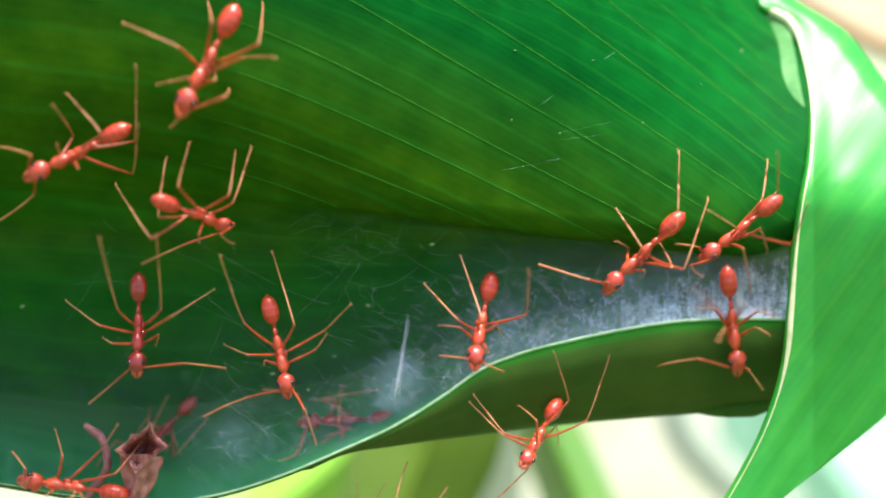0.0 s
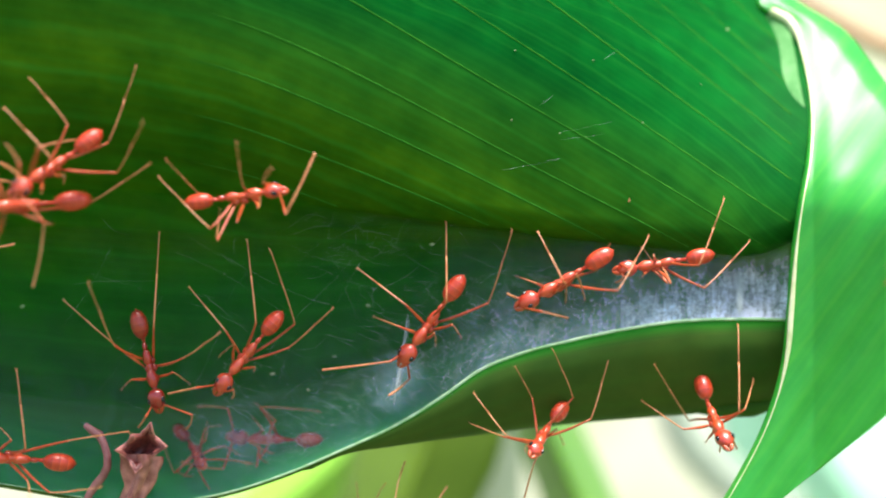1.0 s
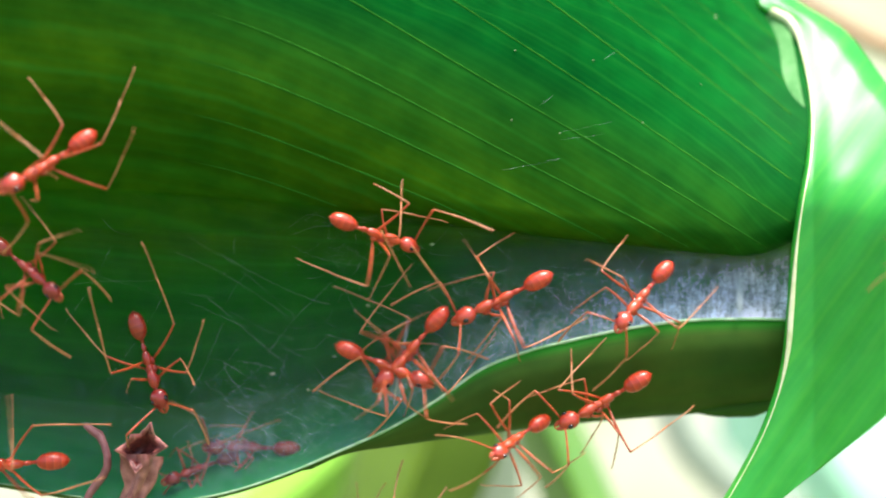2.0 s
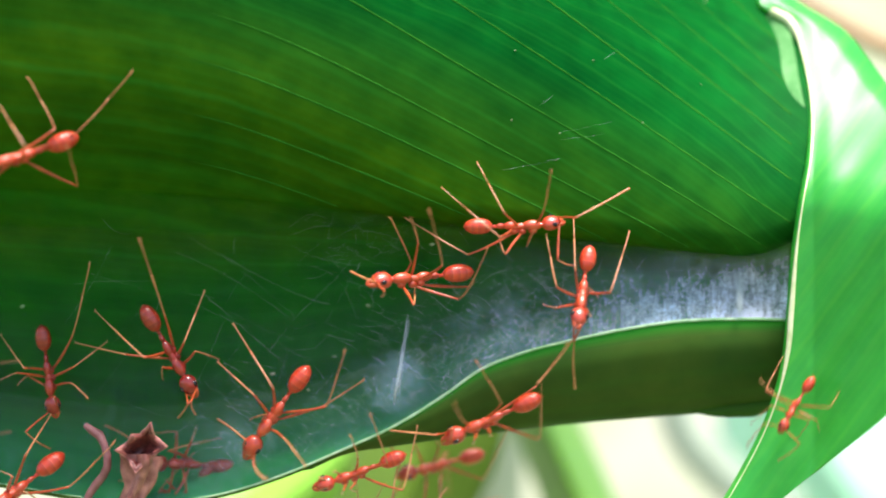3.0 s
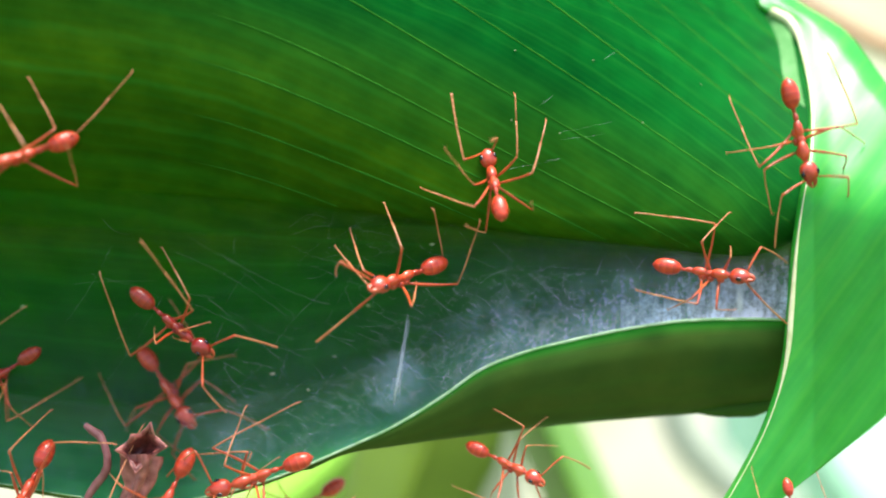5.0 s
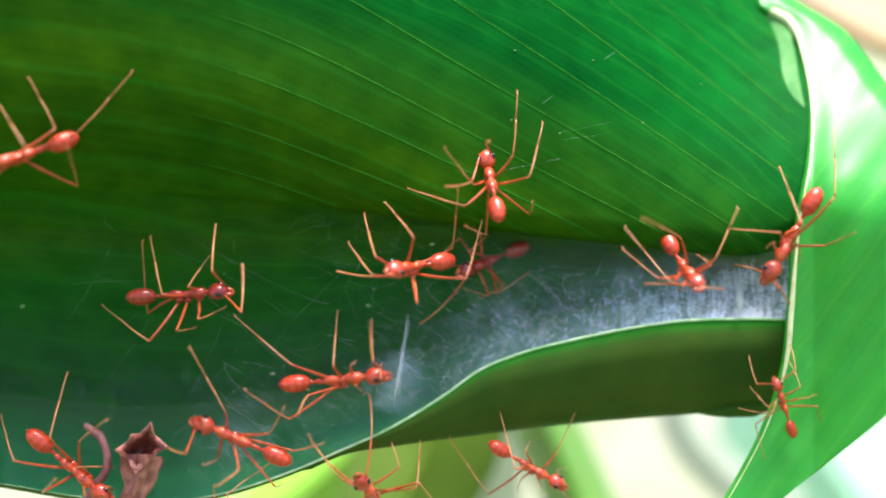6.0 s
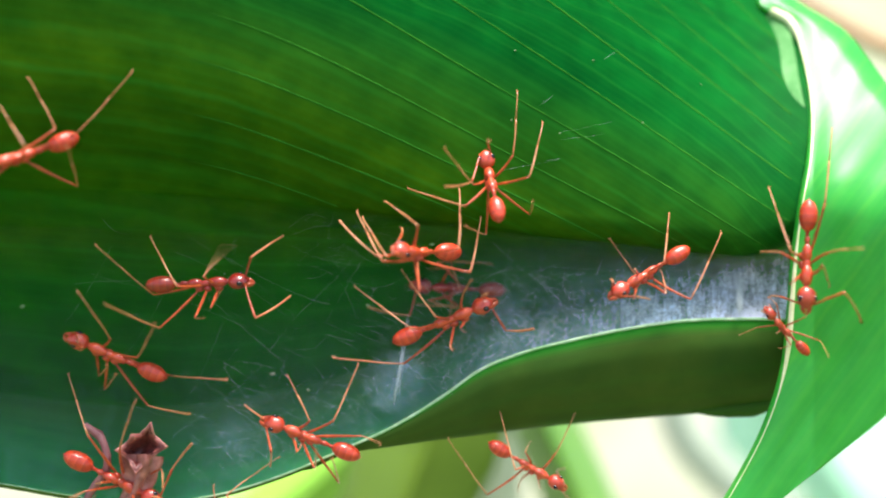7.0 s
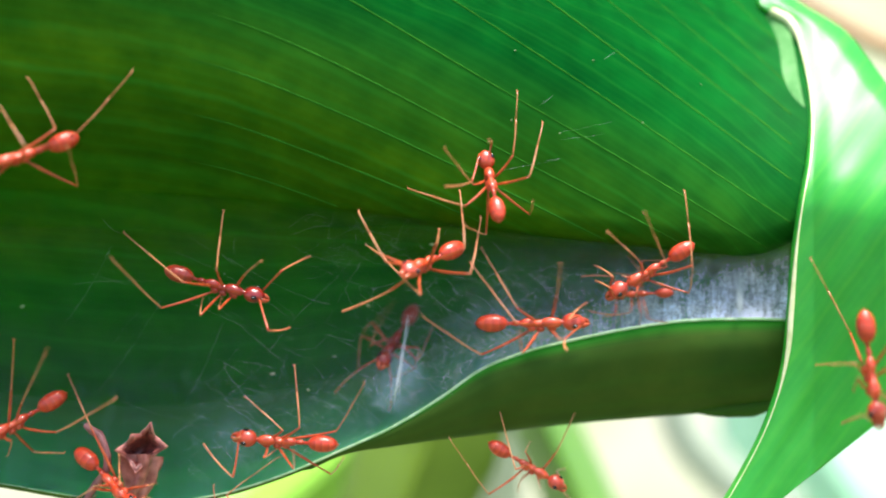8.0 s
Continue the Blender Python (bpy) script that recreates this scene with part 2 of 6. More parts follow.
def silk_material():
    """Woven silk: see-through, thicker towards the tube's mouth and the lip, with a few felted patches."""
    m, t, p, out = material("silk")
    uv = t.nodes.new("ShaderNodeTexCoord")
    sep = node(t, "ShaderNodeSeparateXYZ", [(uv.outputs["UV"], 0)])
    wide = node(t, "ShaderNodeTexNoise", [(uv.outputs["UV"], "Vector")], Scale=1.6, Detail=5.0, Roughness=0.65)
    up = node(t, "ShaderNodeMapping", [(uv.outputs["UV"], 0)], Scale=(5.0, 3.4, 1.0), Rotation=(0, 0, 0.3))
    b = node(t, "ShaderNodeTexNoise", [(up.outputs[0], "Vector")], Scale=1.0, Detail=6.0, Roughness=0.7)
    slant = node(t, "ShaderNodeMapping", [(uv.outputs["UV"], 0)], Scale=(9.0, 1.0, 1.0), Rotation=(0, 0, 0.9))
    c = node(t, "ShaderNodeTexNoise", [(slant.outputs[0], "Vector")], Scale=1.0, Detail=5.0, Roughness=0.7)
    hair = node(t, "ShaderNodeMapping", [(uv.outputs["UV"], 0)], Scale=(11.0, 7.0, 1.0), Rotation=(0, 0, -0.5))
    h1 = node(t, "ShaderNodeTexNoise", [(hair.outputs[0], "Vector")], Scale=1.0, Detail=4.0, Roughness=0.6, Distortion=1.3)
    across = node(t, "ShaderNodeMapping", [(uv.outputs["UV"], 0)], Scale=(5.0, 12.0, 1.0), Rotation=(0, 0, 0.35))
    h2 = node(t, "ShaderNodeTexNoise", [(across.outputs[0], "Vector")], Scale=1.0, Detail=4.0, Roughness=0.6, Distortion=1.3)
    dens = ramp(t, node(t, "ShaderNodeMath", [(sep.outputs[0], 0)], operation="DIVIDE", i1=14.0).outputs[0],
                [(0.0, (0.020,) * 3), (0.32, (0.027,) * 3), (0.5, (0.032,) * 3), (0.68, (0.10,) * 3), (0.79, (0.19,) * 3), (0.87, (0.36,) * 3), (0.92, (0.56,) * 3)])
    bands = t.nodes.new("ShaderNodeUVMap")
    bands.uv_map = "band"
    bsep = node(t, "ShaderNodeSeparateXYZ", [(bands.outputs[0], 0)])
    low = ramp(t, bsep.outputs[1], [(0.0, (0.08,) * 3), (0.25, (0.38,) * 3), (0.55, (0.78,) * 3), (0.8, (1.3,) * 3), (1.0, (1.8,) * 3)])
    dens = node(t, "ShaderNodeMath", [(dens.outputs[0], 0), (low.outputs[0], 1)], operation="MULTIPLY")
    bc = node(t, "ShaderNodeMath", [(b.outputs[0], 0), (c.outputs[0], 1)], operation="MULTIPLY")
    sh = node(t, "ShaderNodeMapRange", [(bc.outputs[0], 0)], i1=0.17, i2=0.34, i3=0.50, i4=1.50)
    total = node(t, "ShaderNodeMath", [(dens.outputs[0], 0), (sh.outputs[0], 1)], operation="MULTIPLY")
    hh = node(t, "ShaderNodeMath", [(h1.outputs[0], 0), (h2.outputs[0], 1)], operation="MULTIPLY")
    gr = node(t, "ShaderNodeMapRange", [(hh.outputs[0], 0)], i1=0.16, i2=0.34, i3=0.58, i4=1.46)
    total = node(t, "ShaderNodeMath", [(total.outputs[0], 0), (gr.outputs[0], 1)], operation="MULTIPLY")
    for u, v, r, k in ((7.0, 6.75, 0.62, 0.26), (4.1, 7.7, 0.9, 0.06), (13.1, 5.2, 0.55, 0.30), (11.4, 5.5, 0.9, 0.14), (8.9, 5.9, 1.0, 0.10)):
        d = node(t, "ShaderNodeVectorMath", [(uv.outputs["UV"], 0)], operation="DISTANCE")
        d.inputs[1].default_value = (u, v, 0)
        f = node(t, "ShaderNodeMapRange", [(d.outputs["Value"], 0)], i1=0.0, i2=r, i3=k, i4=0.0)
        g = node(t, "ShaderNodeMath", [(f.outputs[0], 0), (wide.outputs[0], 1)], operation="MULTIPLY")
        h = node(t, "ShaderNodeMath", [(g.outputs[0], 0), (wide.outputs[0], 1)], operation="MULTIPLY")
        felt = node(t, "ShaderNodeMath", [(h.outputs[0], 0)], operation="MULTIPLY", i1=3.6)
        total = node(t, "ShaderNodeMath", [(total.outputs[0], 0), (felt.outputs[0], 1)], operation="ADD")
    patch = node(t, "ShaderNodeMapRange", [(wide.outputs[0], 0)], i1=0.3, i2=0.7, i3=0.62, i4=1.38)
    total = node(t, "ShaderNodeMath", [(total.outputs[0], 0), (patch.outputs[0], 1)], operation="MULTIPLY")
    al = node(t, "ShaderNodeClamp", [(total.outputs[0], 0)])
    tr = node(t, "ShaderNodeBsdfTransparent")
    hue = ramp(t, node(t, "ShaderNodeMath", [(sep.outputs[0], 0)], operation="DIVIDE", i1=14.0).outputs[0],
               [(0.5, (0.62, 0.78, 1.0)), (0.86, (0.68, 0.80, 1.0)), (0.95, (0.84, 0.82, 1.0))])
    df = node(t, "ShaderNodeBsdfDiffuse", [(hue.outputs[0], "Color")])
    tl = node(t, "ShaderNodeBsdfTranslucent", [(hue.outputs[0], "Color")])
    body = node(t, "ShaderNodeMixShader", [(df.outputs[0], 1), (tl.outputs[0], 2)], i0=0.22)
    mix = node(t, "ShaderNodeMixShader", [(al.outputs[0], 0), (tr.outputs[0], 1), (body.outputs[0], 2)])
    t.links.new(mix.outputs[0], out.inputs["Surface"])
    return m


SILK = silk_material()
FLAKE = plain_material("pale flake", (0.14, 0.26, 0.08), (0.30, 0.38, 0.18), 900, 0.6)
THREAD = plain_material("silk thread", (0.6, 0.64, 0.66), (0.85, 0.87, 0.9), 500, 0.35)


# ---------------------------------------------------------------- builders
def mesh_of(name, verts, faces, mat, uvs=None, smooth=True):
    me = bpy.data.meshes.new(name)
    me.from_pydata([tuple(v) for v in verts], [], faces)
    me.materials.append(mat)
    if smooth:
        me.polygons.foreach_set("use_smooth", [True] * len(me.polygons))
    if uvs:
        layer = me.uv_layers.new(name="UVMap")
        for loop in me.loops:
            layer.data[loop.index].uv = uvs[loop.vertex_index]
    me.update()
    return me


def sheet(name, us, vs, place, mat, uv, thick=0.0):
    """A curved sheet over a grid of (u, s); place and uv take both."""
    verts, uvs, faces = [], [], []
    for a in us:
        for b in vs:
            verts.append(place(a, b))
            uvs.append(uv(a, b))
    n = len(vs)
    for i in range(len(us) - 1):
        for j in range(n - 1):
            k = i * n + j
            faces.append((k, k + n, k + n + 1, k + 1))
    ob = new(name, mesh_of(name, verts, faces, mat, uvs))
    if thick:
        mod = ob.modifiers.new("thickness", "SOLIDIFY")
        mod.thickness, mod.offset = thick, 0
    return ob


def tube(points, radii, sides=6):
    """Vertices and faces of a tapered tube along the points."""
    verts, faces = [], []
    pts = [Vector(p) for p in points]
    side = None
    for i, p in enumerate(pts):
        d = (pts[min(i + 1, len(pts) - 1)] - pts[max(i - 1, 0)]).normalized()
        if side is None:
            side = d.orthogonal().normalized()
        side = (side - d * side.dot(d)).normalized()
        up = d.cross(side)
        for k in range(sides):
            a = 2 * math.pi * k / sides
            verts.append(p + (side * math.cos(a) + up * math.sin(a)) * radii[i])
    for i in range(len(pts) - 1):
        for k in range(sides):
            a, b = i * sides + k, i * sides + (k + 1) % sides
            faces.append((a, b, b + sides, a + sides))
    faces.append(tuple(range(sides))[::-1])
    faces.append(tuple(range((len(pts) - 1) * sides, len(pts) * sides)))
    return verts, faces


def add(pile, piece):
    """Joins a piece's vertices and faces to a pile."""
    n = len(pile[0])
    pile[0].extend(piece[0])
    pile[1].extend(tuple(i + n for i in f) for f in piece[1])


def blob(centre, radii, rings=8, sides=12, shape=None):
    """An egg-shaped body, long axis x; shape(s, a) swells the ring at s from -1 to 1."""
    verts, faces = [], []
    for i in range(rings + 1):
        th = math.pi * i / rings
        for k in range(sides):
            a = 2 * math.pi * k / sides
            s = -math.cos(th)
            r = math.sin(th) * (shape(s, a) if shape else 1)
            verts.append(Vector(centre) + Vector((s * radii[0], r * math.cos(a) * radii[1], r * math.sin(a) * radii[2])))
    for i in range(rings):
        for k in range(sides):
            a, b = i * sides + k, i * sides + (k + 1) % sides
            faces.append((a, b, b + sides, a + sides))
    return verts, faces


def part(name, data, parent, label=""):
    ob = new(name, data)
    ob.parent = parent
    if label:
        tagged(ob, label)
    return ob

# ---------------------------------------------------------------- the leaves
def vein_uv(u, v):
    q = u - 1.2 * v - 100
    return (u / 100.0, (v - 0.45 * (q + math.sqrt(q * q + 22500))) / 100.0)


def vein_line(u, v):
    """Which of the fanned veins runs through a plan point: its height on the plan at u = 1000, in hundreds."""
    p = u - 400
    x = 0.25 * p + 0.375 * (p + math.sqrt(p * p + 22500)) - 600
    return (v - 0.755 * x) / (1 - 0.0007 * x) / 100.0


def span(a, b, n):
    return [a + (b - a) * i / (n - 1) for i in range(n)]


def rolled_leaf():
    """The large blade: down from above, over the fold, and back behind the web as the tube's far wall."""
    def place(u, s):
        c = fold(u)
        if s <= 1:
            share, v = (u + 450) / 1920, -300 + (c + 300) * (1 - (1 - s) ** 1.6)
            for _ in range(4):          # the blade ends at the rim of its neighbour
                u = -450 + share * (rim(max(v, -100)) - 2 + 14 * ease(40, 130, v) + 450)
                v = -300 + (fold(u) + 300) * (1 - (1 - s) ** 1.6)
            return at(u, v, depth_upper(u, v))
        dc = depth_upper(u, c)
        if s <= 2:
            a = (s - 1) * math.pi / 2
            soft = 1 - ease(300, 900, u)
            return at(u, c - 8 * math.sin(2 * a) * (1 - soft) + soft * 72 * (s - 1), dc + (3.5 + 3 * soft) * ((1 - soft) * (1 - math.cos(a)) + soft * (s - 1)))
        soft = 1 - ease(300, 900, u)
        d0 = dc + 3.5 + 3 * soft
        v0 = c + soft * 72
        t = s - 2
        end = lip(u) - 0.2 * (lip(u) - c)
        return at(u, v0 + (end - v0) * t, d0 + (8.5 - d0) * ease(0, 0.5, t))

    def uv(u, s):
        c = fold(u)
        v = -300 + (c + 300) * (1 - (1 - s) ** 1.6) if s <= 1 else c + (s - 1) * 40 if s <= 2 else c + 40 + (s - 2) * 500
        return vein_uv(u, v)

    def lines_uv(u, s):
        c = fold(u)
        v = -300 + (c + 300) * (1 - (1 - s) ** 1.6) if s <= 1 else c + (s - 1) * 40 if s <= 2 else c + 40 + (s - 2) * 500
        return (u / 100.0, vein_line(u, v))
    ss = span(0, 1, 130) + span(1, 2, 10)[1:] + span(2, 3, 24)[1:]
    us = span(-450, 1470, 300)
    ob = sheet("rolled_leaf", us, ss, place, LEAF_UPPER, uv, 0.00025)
    along_veins = [lines_uv(u, t) for u in us for t in ss]
    layer = ob.data.uv_layers.new(name="veins")
    for loop in ob.data.loops:
        layer.data[loop.index].uv = along_veins[loop.vertex_index]
    # raised veins, each along its own line of the blade
    for i, w0 in enumerate((5.75, 5.15, 4.55, 3.85, 3.2, 2.2, 1.25, 0.2, -0.65, -1.4, -2.1, -2.9, -3.8)):
        line = []
        for u in span(-200, 1400, 300):
            lo, hi = -260.0, fold(u) - 3
            if vein_line(u, lo) > w0 or vein_line(u, hi) < w0:
                continue
            for _ in range(30):
                v = (lo + hi) / 2
                lo, hi = (v, hi) if vein_line(u, v) < w0 else (lo, v)
            if u < rim(v) - 12:
                w = lo + 1.5 * math.sin(u * 0.011 + i)
                gu = (depth_upper(u + 4, w) - depth_upper(u - 4, w)) / (8 * U * 1000)
                gv = (depth_upper(u, w + 4) - depth_upper(u, w - 4)) / (8 * U * 1000)
                line.append(at(u, w, depth_upper(u, w) + (0.02 - 0.076 * ease(150, 480, u)) * math.sqrt(1 + gu * gu + gv * gv)))
        if len(line) > 8:
            n = len(line)
            rng = random.Random(i)
            part("vein", mesh_of("vein", *tube(line, [0.000108 + 0.000010 * rng.uniform(-1, 1) for k in range(n)], 5), LEAF_VEIN), ob)
    return tagged(ob, "large glossy green leaf blade with parallel veins rolled into a tube", "leaf", "nest leaves")


def lower_leaf():
    def place(u, s):
        e = lip(u)
        t = s - 1             # outer face: over the rounded lip, down and back
        b = max(belly(u), e + 3) if u > 540 else e + 3
        if t <= 1:
            v = e + (b - e) * math.sin(t * math.pi / 2)
            k = min((b - e) / 160, 1)
            return at(u, v, 5.5 * k * (1 - math.cos(t * math.pi / 2)) + 0.3 * t + lip_depth(u) * (1 - ease(0, 0.2, t)))
        t = t - 1
        k = min((b - e) / 160, 1)
        return at(u, b - 60 * k * t * t, 5.5 * k + 0.3 + 5 * t)
    # uv jumps just under the lip: its lit rounding is painted as a green band
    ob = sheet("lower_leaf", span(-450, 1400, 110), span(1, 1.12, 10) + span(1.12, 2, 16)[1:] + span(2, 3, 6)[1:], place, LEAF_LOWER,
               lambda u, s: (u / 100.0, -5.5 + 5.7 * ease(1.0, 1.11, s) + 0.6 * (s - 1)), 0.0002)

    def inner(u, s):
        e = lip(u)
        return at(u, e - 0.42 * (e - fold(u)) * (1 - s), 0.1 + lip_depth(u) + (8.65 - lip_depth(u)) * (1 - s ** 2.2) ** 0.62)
    # uv runs from shaded hollow to lit lip, so the colour carries that light
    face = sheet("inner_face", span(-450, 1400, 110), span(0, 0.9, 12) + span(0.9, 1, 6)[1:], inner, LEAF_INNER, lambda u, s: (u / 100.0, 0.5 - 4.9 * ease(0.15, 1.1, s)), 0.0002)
    face.parent = ob
    tagged(face, "paler green upper side of the leaf")
    edge = tube([at(u, lip(u) - 1, lip_depth(u) - 0.1) for u in span(-450, 1395, 160)], [0.00009 + 0.00005 * ease(450, 800, u) for u in span(-450, 1395, 160)], 8)
    part("leaf_edge", mesh_of("leaf_edge", *edge, LEAF_EDGE_GREEN), ob, "pale green cut-like margin of the leaf")
    curl = tube([at(u, v, 4.6) for u, v in ((1225, 728), (1255, 727), (1290, 724), (1330, 722), (1365, 712), (1395, 690))],
                [0.0001, 0.0005, 0.0008, 0.00085, 0.0007, 0.0004], 12)
    part("leaf_curl", mesh_of("leaf_curl", *curl, LEAF_LOWER, [(0.3, 0.2)] * len(curl[0])), ob, "dark rolled end of the leaf")
    return tagged(ob, "dark green leaf with a wavy pale margin curled under the web", "leaf", "nest leaves")


def right_leaf():
    def place(v, s):
        r = rim(v)
        if s < 0:             # rolled-in margin
            return at(r - 6 * math.sin(-s * 3.0), v, depth_right(r, v) + 1.6 * (1 - math.cos(-s * 3.0)))
        far = r + s * max(skirt(v) - r, 4)
        return at(far, v, depth_right(far, v))
    ob = sheet("overlapping_leaf", span(-200, 960, 150), span(-1, 0, 6) + span(0, 1, 50)[1:], place, LEAF_RIGHT,
               lambda v, s: (v / 100.0, (0.8 * (rim(v) + max(s, 0) * max(skirt(v) - rim(v), 4)) + 0.58 * v) / 100.0), 0.00025)
    vs = span(20, 940, 160)
    edge = tube([at(rim(v) + 1, v, depth_right(rim(v), v) - 0.1) for v in vs], [0.00014 + 0.00034 * math.exp(-((v - 34) / 34) ** 2) + 0.00012 * math.exp(-((v - 570) / 90) ** 2)
                                                       - 0.00009 * ease(610, 720, v) - 0.00007 * math.exp(-((v - 350) / 80) ** 2) for v in vs], 8)
    part("leaf_edge", mesh_of("leaf_edge", *edge, LEAF_EDGE), ob, "cream-coloured dry leaf margin")
    inner = curve_of([(14, 1346), (50, 1365), (80, 1376), (105, 1379), (130, 1382), (150, 1388), (170, 1400), (192, 1422)])
    outer = curve_of([(14, 1352), (30, 1381), (50, 1396), (80, 1404), (120, 1411), (150, 1416), (192, 1425)])

    def flap_point(v, s):
        u = inner(v) + (outer(v) - inner(v)) * s
        k = (u - inner(v)) / max(rim(v) + 2 - inner(v), 4)
        return at(u, v, depth_right(rim(v), v) * k + (depth_upper(inner(v), v) - 0.05) * (1 - k) - 0.04 * math.sin(math.pi * s))
    # upper part is the folded corner; lower part stands for glare on the blade
    flap = sheet("fold_and_glare", span(27, 192, 34), span(0, 1, 8), flap_point, LEAF_FOLD_GLARE, lambda v, s: (v / 100, s), 0.00012)
    flap.parent = ob
    tagged(flap, "yellowish green folded corner of the leaf margin")
    return tagged(ob, "bright green leaf overlapping the tube with a cream margin", "leaf", "nest leaves")


rolled_leaf()
lower_leaf()
right_leaf()

# ---------------------------------------------------------------- the web
def silk_sheet():
    def place(u, s):
        c, e = fold(u) - 2, lip(u)
        v = c + (e - c) * s
        return at(u, v, depth_web(u, v) + 0.1 + lip_depth(u) * ease(0.7, 1, s))

    def uv(u, s):
        return (u / 100.0, (fold(u) + (lip(u) - fold(u)) * s) / 100.0)
    us, ss = span(-300, 1398, 100), span(0, 1, 30)
    ob = sheet("silk_sheet", us, ss, place, SILK, uv)
    layer = ob.data.uv_layers.new(name="band")
    for loop in ob.data.loops:
        layer.data[loop.index].uv = (loop.vertex_index // 30 / 100.0, ss[loop.vertex_index % 30])
    return tagged(ob, "thin whitish woven silk sheet between two leaves", "silk web", kind="stuff")


def thread(pile, a, b, sag, radius, steps=10, wave=0.0):
    """One thread between two plan points, each with its depth."""
    line = []
    for i in range(steps + 1):
        t = i / steps
        u = a[0] + (b[0] - a[0]) * t + wave * math.sin(t * 9 + a[0])
        v = a[1] + (b[1] - a[1]) * t + sag * 4 * t * (1 - t) + wave * math.cos(t * 7 + a[1])
        line.append(at(u, v, a[2] + (b[2] - a[2]) * t))
    add(pile, tube(line, [radius] * (steps + 1), 3))


def silk_threads():
    rng = random.Random(4)
    pile = ([], [])
    for _ in range(95):          # along and across the web
        u = rng.uniform(120, 1380)
        c, e = fold(u), lip(u)
        v = c + (e - c) * rng.uniform(0.05, 0.95)
        ang = rng.choice((0.5, 0.75, -0.9, 1.9, 0.35, -0.4)) + rng.gauss(0, 0.25)
        if u > 1000:
            ang = 1.5 + rng.gauss(0, 0.3)
        n = rng.uniform(40, 260) * (0.6 if u > 1000 else 1)
        u2, v2 = u + n * math.cos(ang), v + n * math.sin(ang)
        if not (fold(u2) < v2 < lip(u2)):
            continue
        thread(pile, (u, v, depth_web(u, v) - 0.1), (u2, v2, depth_web(u2, v2) - 0.1), rng.uniform(-14, 14), rng.uniform(0.0000014, 0.0000034), 10, rng.uniform(0, 2))
    for _ in range(2600):          # fine felt over the lower hollow
        u, v = rng.uniform(330, 1000), rng.uniform(470, 830)
        ang, n = rng.choice((0.55, 0.75, 0.9, 0.2, 2.5)) + rng.gauss(0, 0.22), rng.uniform(10, 70)
        u2, v2 = u + n * math.cos(ang), v + n * math.sin(ang)
        if u < 640 and rng.random() > 0.5:
            continue
        if lip(u) - v > 220 * rng.random() + 40 or not (fold(u2) < v2 < lip(u2) - 4 and v < lip(u) - 4):
            continue
        thread(pile, (u, v, depth_web(u, v) - 0.05), (u2, v2, depth_web(u2, v2) - 0.05), rng.uniform(-5, 5), 0.0000018 + 0.000004 * rng.random() ** 3, 5, rng.uniform(0, 1.2))
    for _ in range(620):          # short curls in the dense part
        u = rng.uniform(780, 1385)
        v = lip(u) - 8 - abs(rng.gauss(0, 45))
        if v < fold(u) + 25:
            continue
        ang, n = rng.uniform(0, 6.28), rng.uniform(4, 26)
        u2, v2 = u + n * math.cos(ang), min(v + n * math.sin(ang), lip(u) - 4)
        thread(pile, (u, v, depth_web(u, v) - 0.1), (u2, v2, depth_web(u2, v2) - 0.1), rng.uniform(-5, 5), rng.uniform(0.000003, 0.000009), 4, 1.0)
    for _ in range(45):           # tangle under the fold
        u, v = rng.gauss(660, 70), rng.gauss(440, 40)
        if not (fold(u) + 2 < v < lip(u)):
            continue
        ang, n = rng.uniform(0, 6.28), rng.uniform(20, 80)
        u2, v2 = u + n * math.cos(ang), max(v + n * math.sin(ang), fold(u) + 3)
        thread(pile, (u, v, depth_web(u, v)), (u2, v2, depth_web(u2, v2)), rng.uniform(-9, 9), rng.uniform(0.0000015, 0.000003), 8, 1.0)
    for a, b in (((990, 234), (1084, 216)), ((994, 247), (1072, 236)), ((890, 301), (990, 281)), ((952, 188), (1092, 90)),
                 ((330, 532), (440, 580)), ((410, 720), (520, 800)), ((360, 520), (500, 640))):
        thread(pile, (*a, depth_at(*a) - 0.5), (*b, depth_at(*b) - 0.5), 1, 0.0000032)
    ob = new("silk_threads", mesh_of("silk_threads", *pile, THREAD))
    return tagged(ob, "fine white silk threads across the leaf gap", "silk threads", kind="stuff")


def silk_strand(u0, v0, u1, v1, width, seed, count=30):
    """A dense bundle of threads drawn tight between the leaves."""
    rng = random.Random(seed)
    pile = ([], [])
    for i in range(count):
        a = rng.gauss(0, width)
        b = rng.gauss(0, width * 0.55)
        thread(pile, (u0 + a, v0 + rng.uniform(-6, 22), depth_web(u0, v0) - 0.15), (u1 + b, v1 + rng.uniform(-22, 4), depth_web(u1, v1) - 0.15), rng.uniform(-1, 1), 0.0000048, 6)
    ob = new("silk_strand", mesh_of("silk_strand", *pile, THREAD))
    return tagged(ob, "bright dense white strand of silk holding the leaves", "silk strand", "silk strands", "stuff")


silk_sheet()
silk_threads()
silk_strand(722, 560, 697, 718, 1.7, 1, 20)
silk_strand(712, 610, 704, 702, 3.2, 2, 22)
silk_strand(1309, 478, 1309, 564, 6.5, 3, 90)

